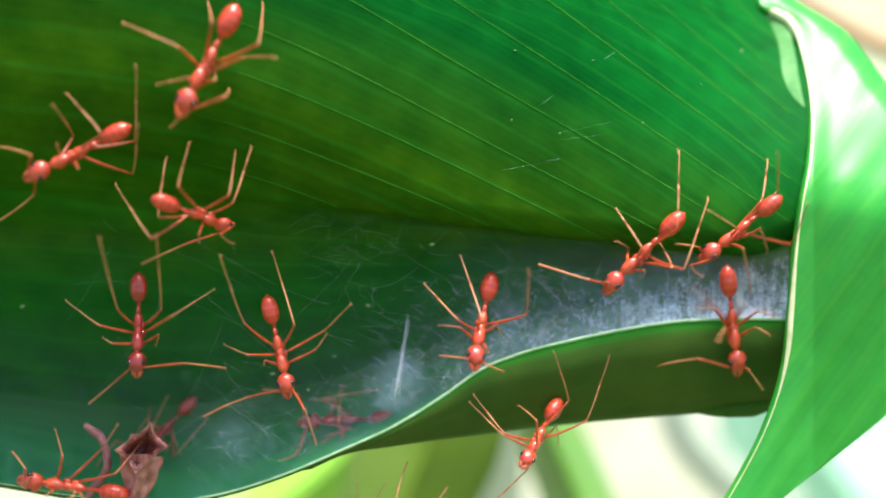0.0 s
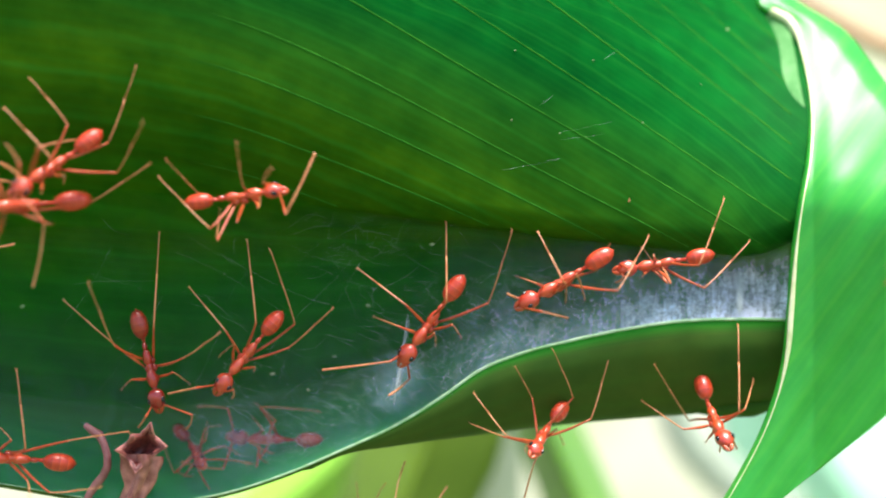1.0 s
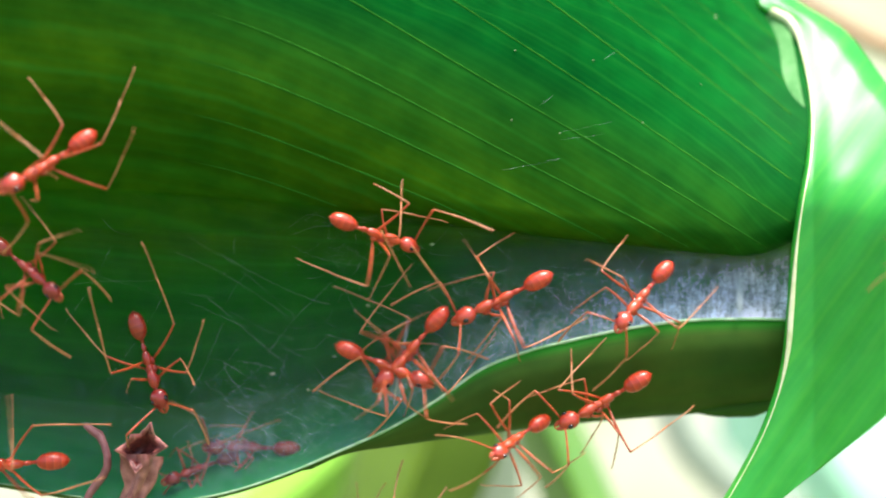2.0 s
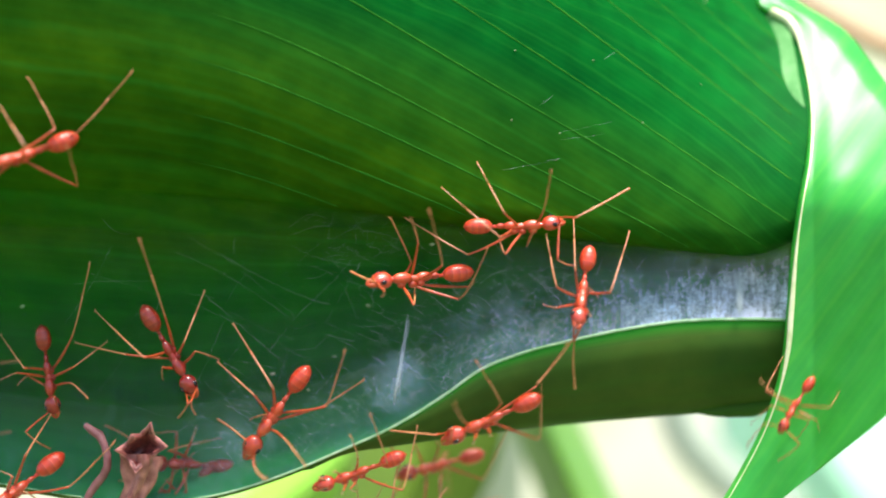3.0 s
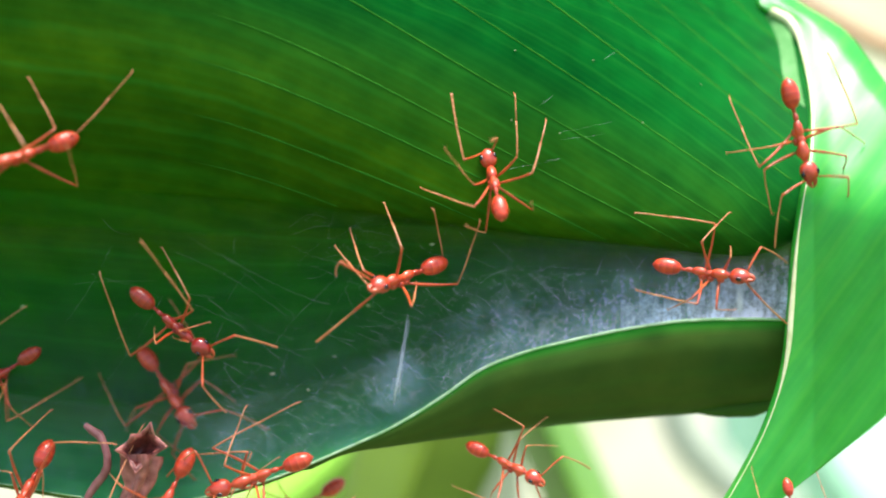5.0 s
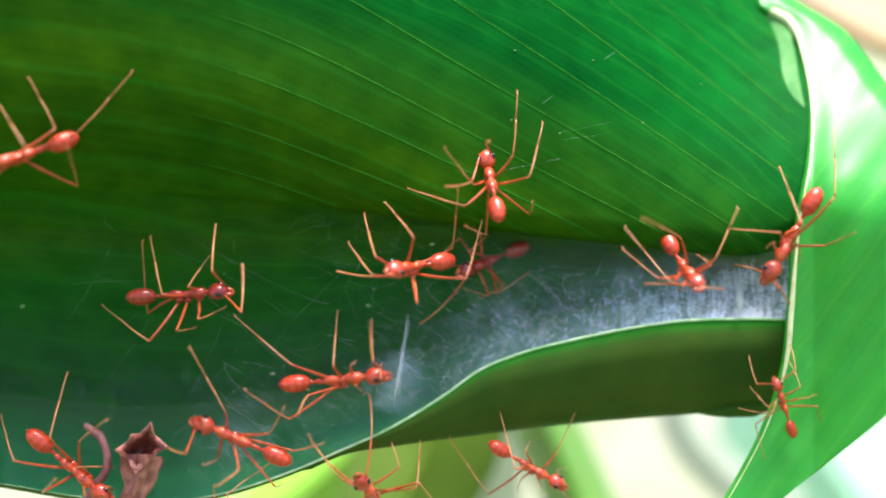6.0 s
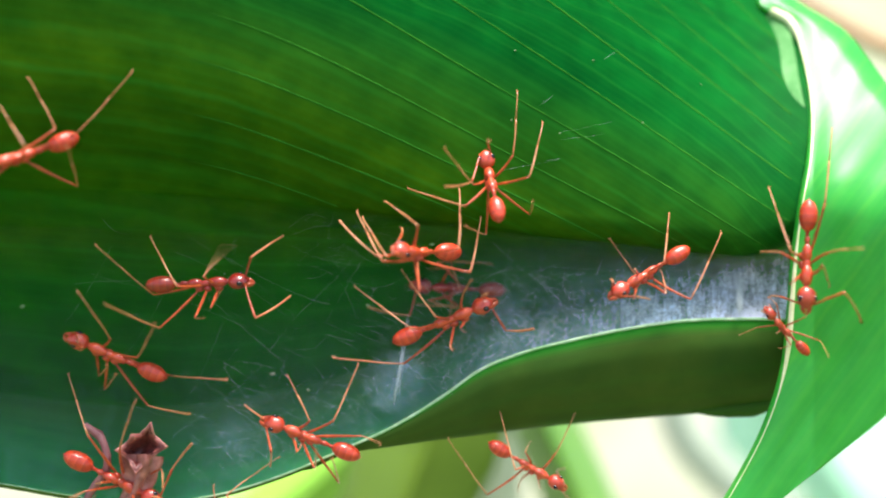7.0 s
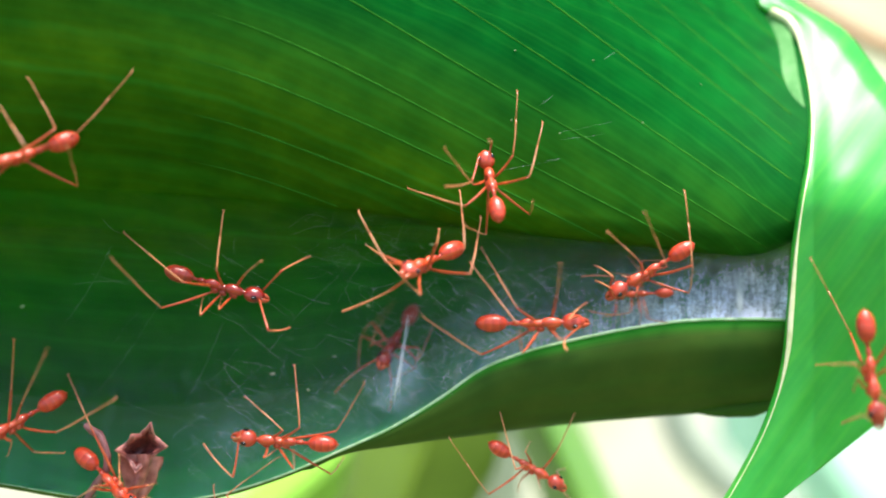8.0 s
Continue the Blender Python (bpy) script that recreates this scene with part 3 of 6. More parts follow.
# ---------------------------------------------------------------- dry flower
def dry_flower():
    """A withered calyx: five-pointed cup on a wrinkled neck."""
    tips = [(267, 750), (297, 790), (240, 838), (204, 797), (232, 771)]
    rings = []
    c0 = (251, 797)
    rng = random.Random(7)
    for size, depth in ((1.0, -2.7), (0.82, -2.2), (0.62, -1.2), (0.40, -0.5)):
        ring = []
        for i in range(25):
            k, f = divmod(i / 5, 1)
            p, n = tips[int(k)], tips[(int(k) + 1) % 5]
            x, y = p[0] + (n[0] - p[0]) * f, p[1] + (n[1] - p[1]) * f
            pull = 1 - 0.16 * math.sin(math.pi * f)
            ring.append((c0[0] + (x - c0[0]) * size * pull + rng.uniform(-1.5, 1.5), c0[1] + (y - c0[1]) * size * pull + rng.uniform(-1.5, 1.5),
                         depth - 0.45 * math.cos(math.pi * 2 * f) * size + rng.uniform(-0.12, 0.12)))
        rings.append(ring)
    verts, faces = [], []
    for ring in rings:
        verts += [at(*p) for p in ring]
    for j in range(3):
        for i in range(25):
            faces.append((j * 25 + i, j * 25 + (i + 1) % 25, j * 25 + 25 + (i + 1) % 25, j * 25 + 25 + i))
    faces.append(tuple(range(75, 100)))
    ob = new("dry_flower", mesh_of("dry_flower", verts, faces, DRY))
    mod = ob.modifiers.new("thickness", "SOLIDIFY")
    mod.thickness = 0.00022
    # neck below the cup, with folds
    vs, fs = [], []
    for j in range(14):
        t = j / 13
        cu, cv = 248 - 12 * t + 5 * math.sin(t * 5), 808 + 98 * t
        w = 31 - 11 * ease(0.0, 0.8, t) - 3 * math.sin(t * 3.1)
        for i in range(32):
            a = 2 * math.pi * i / 32
            r = w * (1 + 0.34 * math.sin(a * 4 + t * 3) + 0.12 * math.sin(a * 7 - t * 9))
            vs.append(at(cu + r * math.cos(a), cv + 4 * math.sin(a), -1.2 + r * 0.05 * math.sin(a)))
    for j in range(13):
        for i in range(32):
            fs.append((j * 32 + i, j * 32 + (i + 1) % 32, j * 32 + 32 + (i + 1) % 32, j * 32 + 32 + i))
    part("flower_neck", mesh_of("flower_neck", vs, fs, DRY_RIM), ob)
    line = [at(*p) for p in rings[0] + rings[0][:2]]
    part("cup_rim", mesh_of("cup_rim", *tube(line, [0.00010 + 0.00004 * math.cos(i * 1.57) for i in range(len(line))], 6), DRY_RIM), ob, "paler raised rim")
    for i in range(0, 25, 5):
        line = [at(rings[j][i][0] + 2 * math.sin(i), rings[j][i][1], rings[j][i][2] - 0.14) for j in range(4)]
        part("ridge", mesh_of("ridge", *tube(line, [0.00012, 0.00016, 0.00012, 0.00006], 6), DRY_RIM), ob)
    return tagged(ob, "withered brown five-pointed flower cup stuck to the silk", "dry flower")


def dry_stalk():
    pts = [(150, 752), (163, 762), (176, 770), (184, 786), (190, 806), (190, 826), (183, 842), (170, 858), (158, 875), (150, 895)]
    edge = tube([at(u, v, -0.7 + 0.3 * math.sin(i)) for i, (u, v) in enumerate(pts)], [0.00024, 0.00036, 0.00042, 0.00034, 0.00036, 0.00038, 0.00036, 0.00038, 0.00034, 0.0003], 8)
    ob = new("dry_stalk", mesh_of("dry_stalk", *edge, DRY_DARK))
    return tagged(ob, "shrivelled purplish brown stalk beside the dry flower", "dry stalk")


dry_flower()
dry_stalk()

def flake(u, v, r, lift, seed):
    """A scrap caught in the silk or lying on the leaf."""
    rng = random.Random(seed)
    n = 9
    d = depth_at(u, v) + lift
    rim_pts = [(u + r * rng.uniform(0.5, 1.2) * math.cos(6.283 * i / n), v + 0.6 * r * rng.uniform(0.5, 1.2) * math.sin(6.283 * i / n)) for i in range(n)]
    verts = [at(a, b, d) for a, b in rim_pts] + [at(a, b, d + 0.08) for a, b in rim_pts] + [at(u, v, d - 0.12), at(u, v, d + 0.15)]
    faces = [(i, (i + 1) % n, 2 * n) for i in range(n)] + [(n + (i + 1) % n, n + i, 2 * n + 1) for i in range(n)]
    faces += [((i + 1) % n, i, n + i, n + (i + 1) % n) for i in range(n)]
    ob = new("flake", mesh_of("flake", verts, faces, FLAKE))
    return tagged(ob, "tiny pale dry scrap caught on the leaf", "scrap", "scraps")


for k, (u, v, r, lift) in enumerate(((482, 662, 5, 0.6), (592, 631, 4, 1.0), (764, 433, 5, 1.6), (652, 541, 5, 2.0), (40, 543, 5, 3.0), (545, 690, 4, 0.7),
                                     (1050, 107, 2.6, -0.2), (1137, 218, 2.4, -0.2), (912, 90, 2.4, -0.2), (991, 236, 3.0, -0.5), (1240, 150, 2.0, -0.2),
                                     (905, 213, 2.2, -0.2), (855, 560, 3, -0.1), (980, 570, 3.5, -0.1), (925, 545, 2.5, -0.1), (1075, 515, 2.6, -0.1))):
    flake(u, v, r, lift, k)

# ---------------------------------------------------------------- distance
def far_blade(name, label, mid, widths, depth, mat, keel=4.0, category="leaf"):
    """A long blade or stalk along mid, bent along its keel."""
    us = span(0, len(mid) - 1, 24)
    fu = curve_of([(i, p[0]) for i, p in enumerate(mid)])
    fv = curve_of([(i, p[1]) for i, p in enumerate(mid)])
    fw = curve_of([(i, w) for i, w in enumerate(widths)])

    def place(a, b):
        du, dv = fu(a + 0.01) - fu(a - 0.01), fv(a + 0.01) - fv(a - 0.01)
        n = math.hypot(du, dv)
        return at(fu(a) - dv / n * fw(a) * b, fv(a) + du / n * fw(a) * b, depth + keel * abs(b))
    ob = sheet(name, us, span(-1, 1, 11), place, mat, lambda a, b: (a, b), 0.0006)
    rib = tube([place(a, 0) + Vector((0, -0.0005, 0)) for a in us], [0.0006] * len(us), 6)
    part("midrib", mesh_of("midrib", *rib, mat), ob)
    return tagged(ob, label, category)


far_blade("far_leaf", "out-of-focus olive green leaf below the nest", [(790, 600), (765, 760), (728, 860), (680, 1000)], [125, 125, 115, 105], 60, FAR_OLIVE, 10)
far_blade("far_leaf", "out-of-focus grey-green leaf below the nest", [(880, 640), (868, 760), (862, 860), (850, 1000)], [50, 58, 64, 64], 120, FAR_GREY, 2)
far_blade("far_leaf", "out-of-focus pale green leaf below the nest", [(680, 700), (610, 800), (520, 880), (400, 980)], [50, 60, 66, 70], 130, FAR_LIGHT, 10)
far_blade("far_plant", "out-of-focus green stem with a bright side", [(920, 640), (968, 760), (1012, 860), (1068, 1000)], [50, 54, 58, 60], 75, FAR_GREEN, 14, "plant")
far_blade("far_plant", "out-of-focus grey curved stem in the distance", [(1180, 660), (1200, 740), (1240, 800), (1330, 880), (1420, 900)], [26, 32, 38, 34, 26], 170, FAR_PALE, 1.5, "plant")
far_blade("far_plant", "out-of-focus brown twig in the distance", [(1380, -20), (1480, 40), (1560, 80), (1660, 120), (1760, 260), (1900, 2500), (1950, 13500)], [12, 16, 18, 18, 18, 22, 26], 110, FAR_BROWN, 4, "plant")
far_blade("far_leaf", "out-of-focus mint green leaf in the distance", [(1380, 640), (1440, 770), (1510, 880), (1610, 1000)], [120, 180, 230, 240], 190, FAR_MINT, 10)


def backdrop():
    m, t, p, out = material("glowing distance")
    uv = t.nodes.new("ShaderNodeTexCoord")
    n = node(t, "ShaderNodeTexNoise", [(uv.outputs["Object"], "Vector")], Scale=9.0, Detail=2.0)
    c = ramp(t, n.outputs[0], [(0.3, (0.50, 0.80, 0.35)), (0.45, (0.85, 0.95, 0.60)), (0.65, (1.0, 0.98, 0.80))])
    # the card glows by itself in place of the distance's daylight
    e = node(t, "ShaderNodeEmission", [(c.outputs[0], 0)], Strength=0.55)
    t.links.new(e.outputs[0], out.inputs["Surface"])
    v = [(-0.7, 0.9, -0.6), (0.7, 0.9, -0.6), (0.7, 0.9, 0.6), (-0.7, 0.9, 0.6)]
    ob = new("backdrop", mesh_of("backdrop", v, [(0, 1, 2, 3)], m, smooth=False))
    return tagged(ob, "bright blurred pale green garden distance", "backdrop", kind="structure")


def ground():
    m, t, p, out = material("garden ground")
    uv = t.nodes.new("ShaderNodeTexCoord")
    n = node(t, "ShaderNodeTexNoise", [(uv.outputs["Object"], "Vector")], Scale=6.0, Detail=8.0)
    c = ramp(t, n.outputs[0], [(0.35, (0.05, 0.10, 0.03)), (0.6, (0.16, 0.17, 0.09))])
    t.links.new(c.outputs[0], p.inputs["Base Color"])
    p.inputs["Roughness"].default_value = 0.95
    r = 900.0
    v = [(-r, -r, -1.2), (r, -r, -1.2), (r, r, -1.2), (-r, r, -1.2)]
    ob = new("ground", mesh_of("ground", v, [(0, 1, 2, 3)], m, smooth=False))
    return tagged(ob, "grassy garden ground far below the leaves", "ground", kind="structure")


backdrop()
ground()

# ---------------------------------------------------------------- ants
LEGS = [(side, k) for side in (1, -1) for k in range(3)]        # +1 is the ant's left; 0 fore, 1 middle, 2 hind
HIP = {0: (2.55, 0.30, -0.38), 1: (1.75, 0.32, -0.42), 2: (1.15, 0.30, -0.40)}
REST = {0: (5.4, 2.8), 1: (2.0, 4.8), 2: (-3.2, 3.9)}
FEELER = (4.55, 0.42, 0.25)
LONG = {0: (2.5, 4.2), 1: (2.6, 4.3), 2: (3.1, 5.6), 3: (2.5, 4.3)}      # thigh and shin of each pair of legs, the antennae last
MMS = 0.001


def scaled(piece):
    return [Vector(v) * MMS for v in piece[0]], piece[1]


def limb_piece(length, radii, bow=0.0, n=8, sides=6):
    pts = [(length * i / (n - 1), 0, bow * math.sin(math.pi * i / (n - 1))) for i in range(n)]
    rad = [float(np.interp(i / (n - 1), np.linspace(0, 1, len(radii)), radii)) for i in range(n)]
    return tube(pts, rad, sides)


def ant_meshes():
    out = {}
    # thorax: pronotum, waisted middle, propodeum, coxae and the waist's knot
    pile = ([], [])
    add(pile, blob((2.58, 0, 0.08), (0.74, 0.40, 0.40), 10, 14))
    add(pile, blob((1.75, 0, -0.04), (0.66, 0.26, 0.27), 8, 12))
    add(pile, blob((0.98, 0, 0.04), (0.60, 0.32, 0.35), 10, 12))
    add(pile, blob((0.18, 0, 0.0), (0.36, 0.17, 0.20), 8, 10, lambda s, a: 1 + 0.35 * max(math.sin(a), 0)))
    add(pile, tube([(-0.35, 0, -0.02), (0.0, 0, -0.03), (0.6, 0, -0.02)], [0.12, 0.10, 0.14], 8))
    add(pile, tube([(2.9, 0, 0.08), (3.3, 0, 0.10), (3.6, 0, 0.12)], [0.26, 0.16, 0.18], 8))
    for side, k in LEGS:
        x, y, z = HIP[k]
        add(pile, blob((x + 0.08, side * (y - 0.06), z + 0.1), (0.30, 0.20, 0.26), 6, 8))
    out["thorax"] = mesh_of("thorax", *scaled(pile), ANT_RED)
    out["thorax_shaded"] = mesh_of("thorax", *scaled(pile), ANT_RED_SHADED)
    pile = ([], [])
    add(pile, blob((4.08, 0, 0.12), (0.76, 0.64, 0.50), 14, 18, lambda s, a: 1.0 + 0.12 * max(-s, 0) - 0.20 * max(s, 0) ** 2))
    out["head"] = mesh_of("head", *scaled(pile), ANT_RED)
    out["head_shaded"] = mesh_of("head", *scaled(pile), ANT_RED_SHADED)
    for name, side in (("jaw_left", 1), ("jaw_right", -1)):
        pile = ([], [])
        add(pile, tube([(4.55, side * 0.22, 0.02), (4.8, side * 0.22, -0.02), (5.02, side * 0.15, -0.05), (5.2, side * 0.03, -0.06)],
                       [0.20, 0.19, 0.13, 0.03], 8))
        out[name] = mesh_of("jaw", *scaled(pile), ANT_LEG)
        out["eye_left" if side > 0 else "eye_right"] = mesh_of(
            "eye", *scaled(blob((4.16, side * 0.49, 0.32), (0.23, 0.17, 0.20), 8, 10)), ANT_EYE)
    # gaster, its own origin at the waist; plates step a little at each seam
    seams = (-0.62, -0.12, 0.36)
    pile = ([], [])
    add(pile, blob((-1.50, 0, 0.05), (1.08, 0.62, 0.60), 30, 18,
                   lambda s, a: 1.0 + 0.06 * max(s, 0) - 0.035 * sum(math.exp(-((s - q) / 0.035) ** 2) for q in seams)))
    add(pile, blob((-2.53, 0, 0.02), (0.12, 0.09, 0.09), 6, 8))
    add(pile, tube([(0.02, 0, -0.02), (-0.35, 0, -0.01), (-0.6, 0, 0.02), (-0.85, 0, 0.04)], [0.10, 0.13, 0.22, 0.32], 10))
    out["gaster"] = mesh_of("gaster", *scaled(pile), ANT_GASTER)
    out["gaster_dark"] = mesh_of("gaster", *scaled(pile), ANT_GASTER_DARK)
    return out


def limb_meshes(lengths):
    """The limbs of one ant: thigh and shin of each pair of legs, scape and lash of the antennae."""
    out = {}
    for k in range(3):
        L = lengths[k][0]
        out["thigh%d" % k] = mesh_of("thigh", *scaled(limb_piece(L, [0.070, 0.100, 0.110, 0.090, 0.072, 0.070], 0.10)), ANT_LEG)
        L = lengths[k][1]
        pile = ([], [])
        add(pile, limb_piece(L * 0.56, [0.064, 0.049, 0.050, 0.056, 0.062], 0.05))
        z = L * 0.56
        step = L * 0.44
        add(pile, tube([(z, 0, 0), (z + step * 0.5, 0, -0.02), (z + step * 0.9, 0, -0.05), (z + step, 0, -0.10)], [0.052, 0.041, 0.040, 0.060], 6))
        add(pile, tube([(z - 0.05, 0, 0.02), (z + 0.16, 0, -0.12)], [0.04, 0.01], 4))
        for s in (1, -1):
            add(pile, tube([(L, 0, -0.08), (L + 0.1, s * 0.08, -0.10), (L + 0.16, s * 0.10, -0.18)], [0.04, 0.03, 0.012], 4))
        out["shin%d" % k] = mesh_of("shin", *scaled(pile), ANT_SHIN)
    out["scape"] = mesh_of("scape", *scaled(limb_piece(lengths[3][0], [0.07, 0.065, 0.075, 0.085], 0.05)), ANT_LEG)
    lash = lengths[3][1]
    pts, rad = [], []
    for i in range(11):
        r = 0.058 + 0.022 * i / 10
        for f, k in ((0.0, 0.72), (0.15, 1.0), (0.85, 1.06)):
            pts.append((lash * (i + f) / 11, 0, 0.12 * math.sin(math.pi * (i + f) / 11)))
            rad.append(r * k)
    pts.append((lash, 0, 0))
    rad.append(0.03)
    pile = tube(pts, rad, 6)
    out["lash"] = mesh_of("lash", *scaled(pile), ANT_SHIN)
    return out


ANT = ant_meshes()


def ant(size, label, dark, lengths):
    """One ant with its parts; returns the thing and its moving limbs."""
    top = tagged(new("ant"), label, "ant", "weaver ants")
    top.empty_display_size = 0.002
    own = limb_meshes(lengths)
    top.scale = (size, size, size)
    # dark picks the copies that carry shade in their colour
    part("thorax", ANT["thorax_shaded" if dark else "thorax"], top)
    head = part("head", ANT["head_shaded" if dark else "head"], top)
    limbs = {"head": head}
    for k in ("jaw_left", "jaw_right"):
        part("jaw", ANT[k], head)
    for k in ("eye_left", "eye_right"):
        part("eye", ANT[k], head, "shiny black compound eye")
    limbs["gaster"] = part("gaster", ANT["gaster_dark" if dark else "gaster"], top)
    for side, k in LEGS:
        leg = part("leg", own["thigh%d" % k], top)
        limbs[side, k] = (leg, part("shin", own["shin%d" % k], leg, "pale orange shin and foot"))
    for side in (1, -1):
        feeler = part("antenna", own["scape"], top)
        limbs[side, 3] = (feeler, part("antenna_lash", own["lash"], feeler))
    return top, limbs


def bone(origin, way, up):
    """A pose whose x axis points along way, its z axis as near to up as it can."""
    x = way.normalized()
    y = up.cross(x)
    y = y.normalized() if y.length > 1e-6 else x.orthogonal().normalized()
    z = x.cross(y)
    m = Matrix((x, y, z)).transposed().to_4x4()
    m.translation = origin
    return m


def bend(hip, foot, a, b, pole):
    """Two rigid pieces a and b from hip to foot, the joint towards pole. Poses of both, the second in the first's space."""
    way = foot - hip
    d = min(max(way.length, abs(a - b) + 0.05), (a + b) * 0.995)
    w = way.normalized()
    s = (pole - w * pole.dot(w)).normalized()
    q = (a * a + d * d - b * b) / (2 * d)
    h = math.sqrt(max(a * a - q * q, 0))
    knee = hip + w * q + s * h
    tip = hip + w * d
    first = bone(hip, knee - hip, s)
    second = bone(knee, tip - knee, s)
    return first, first.inverted() @ second


def smooth_rows(rows, t):
    """Values between rows, without overshoot."""
    ts = [r[0] for r in rows]
    if t <= ts[0]:
        return list(rows[0][1:])
    if t >= ts[-1]:
        return list(rows[-1][1:])
    i = max(j for j in range(len(ts)) if ts[j] <= t)
    h = ts[i + 1] - ts[i]
    x = (t - ts[i]) / h
    out = []
    for c in range(1, len(rows[0])):
        p, q = rows[i][c], rows[i + 1][c]
        d = (q - p) / h

        def slope(j):
            if j <= 0 or j >= len(rows) - 1:
                return d
            d0 = (rows[j][c] - rows[j - 1][c]) / (ts[j] - ts[j - 1])
            d1 = (rows[j + 1][c] - rows[j][c]) / (ts[j + 1] - ts[j])
            return 0 if d0 * d1 <= 0 else 2 * d0 * d1 / (d0 + d1)
        m0, m1 = slope(i), slope(i + 1)
        out.append((2 * x**3 - 3 * x**2 + 1) * p + (x**3 - 2 * x**2 + x) * h * m0 + (3 * x**2 - 2 * x**3) * q + (x**3 - x**2) * h * m1)
    return out


LENGTH = 5.75          # head centre to gaster centre of a size 1 ant, in millimetres
STAND = 1.7            # height of the waist over the ground


def body_pose(walker, t):
    """The ant's pose at t and the turn of its gaster."""
    hu, hv, gu, gv, wu, wv = smooth_rows(walker["rows"], t)
    size, lift = walker["size"], walker["lift"]
    mid = (hu * 0.36 + gu * 0.64, hv * 0.36 + gv * 0.64)
    d = min(depth_at(*mid), depth_at(mid[0], mid[1] - 90) + 1.0, depth_at(mid[0] + 55, mid[1]) + 0.6, depth_at(mid[0] - 55, mid[1]) + 0.6, depth_at(hu, hv) + 0.3, depth_at(gu, gv) + 0.3) + back_of(walker, t)
    stand = STAND * size + lift + float(np.interp(t, [q[0] for q in walker["high"]], [q[1] for q in walker["high"]]))
    k = 1 + d * 0.001 / REACH
    flat = math.hypot(hu - gu, hv - gv) * U * 1000 * k
    ratio = min(flat / (LENGTH * size), 1.0)
    pitch = math.acos(max(ratio, 0.45)) * ease(1.0, 0.86, ratio) * walker["nose"]
    waist = at(mid[0] + wu, mid[1] + wv, d - stand)
    to_head = at(hu, hv, d - stand) - waist
    to_tail = at(gu, gv, d - stand) - waist
    f = to_head.normalized() * math.cos(pitch) + Vector((0, -1, 0)) * math.sin(pitch)
    up = Vector((0, -1, 0)) * math.cos(pitch) - to_head.normalized() * math.sin(pitch)
    roll = radians(float(np.interp(t, [q[0] for q in walker["roll"]], [q[1] for q in walker["roll"]])))
    side = up.cross(f).normalized()
    up = up * math.cos(roll) + side * math.sin(roll)
    m = bone(waist, f, up)
    flat_m = bone(waist, to_head, Vector((0, -1, 0)))
    tail = m.to_3x3().inverted() @ (-to_tail.normalized() * math.cos(pitch * 0.6) + Vector((0, -1, 0)) * math.sin(pitch * 0.6))
    yaw = math.atan2(tail.y, tail.x)
    dip = -math.asin(min(max(tail.z / tail.length, -0.8), 0.8))
    return m, Matrix.Rotation(yaw, 4, "Z") @ Matrix.Rotation(dip, 4, "Y"), m.to_3x3().inverted() @ flat_m.to_3x3()


def back_of(walker, t):
    """How far behind the walked surface the ant is at t."""
    return float(np.interp(t, [q[0] for q in walker["behind"]], [q[1] for q in walker["behind"]]))


def head_pose(walker, t):
    """The head's turn about the neck: yaw to the ant's left, then nod upwards, in degrees."""
    rows = walker["head"]
    yaw = float(np.interp(t, [q[0] for q in rows], [q[1] for q in rows])) + 5 * math.sin(t * 2.3 + walker["phase"] * 11)
    nod = float(np.interp(t, [q[0] for q in rows], [q[2] for q in rows])) + 3 * math.sin(t * 3.1 + walker["phase"] * 17)
    neck = Vector((3.45, 0, 0.10)) * MMS
    return Matrix.Translation(neck) @ Matrix.Rotation(radians(yaw), 4, "Z") @ Matrix.Rotation(radians(-nod), 4, "Y") @ Matrix.Translation(-neck)


EYE = Vector((0, -REACH, 0))


def plan_of(p):
    """The plan point on which a place lies, and its depth in millimetres."""
    k = 1 + p.y / REACH
    return p.x / (U * k) + 784, 441 - p.z / (U * k), p.y * 1000


def swung(centre, length, u, v):
    """Places over plan point (u, v) at that distance from centre, the higher first; or the one nearest to it, if none is."""
    way = (at(u, v, 0) - EYE).normalized()
    foot = EYE + way * (centre - EYE).dot(way)
    off = (foot - centre).length
    if off >= length:
        return [centre + (foot - centre) * (length / off)]
    h = math.sqrt(length * length - off * off)
    return [foot - way * h, foot + way * h]


def joint_and_tip(hip, long, spot, back):
    """Joint and tip of a limb over four plan numbers, its tip as near to the leaf as its lengths allow."""
    ku, kv, fu, fv = spot
    ground = depth_at(fu, fv) + back
    best = None
    for i, knee in enumerate(swung(hip, long[0], ku, kv)):
        for tip in swung(knee, long[1], fu, fv):
            gap = ground - tip.y * 1000
            low = knee.y * 1000 - (depth_at(ku, kv) + back - 0.2)
            cost = 0.25 * abs(gap - 0.2) + 8 * max(0.05 - gap, 0) + 8 * max(low, 0) + 0.6 * i
            if best is None or cost < best[0]:
                best = (cost, knee, tip, gap)
    cost, knee, tip, gap = best
    if gap < 0.05:
        tip = at(fu, fv, ground - 0.15)
    return knee, tip


def limb_root(walker, m, head, key):
    """Where a limb joins the body."""
    if key[1] == 3:
        local = head @ (Vector((FEELER[0], key[0] * FEELER[1], FEELER[2])) * MMS)
    else:
        x, y, z = HIP[key[1]]
        local = Vector((x, key[0] * y, z)) * MMS
    return m @ (local * walker["size"])


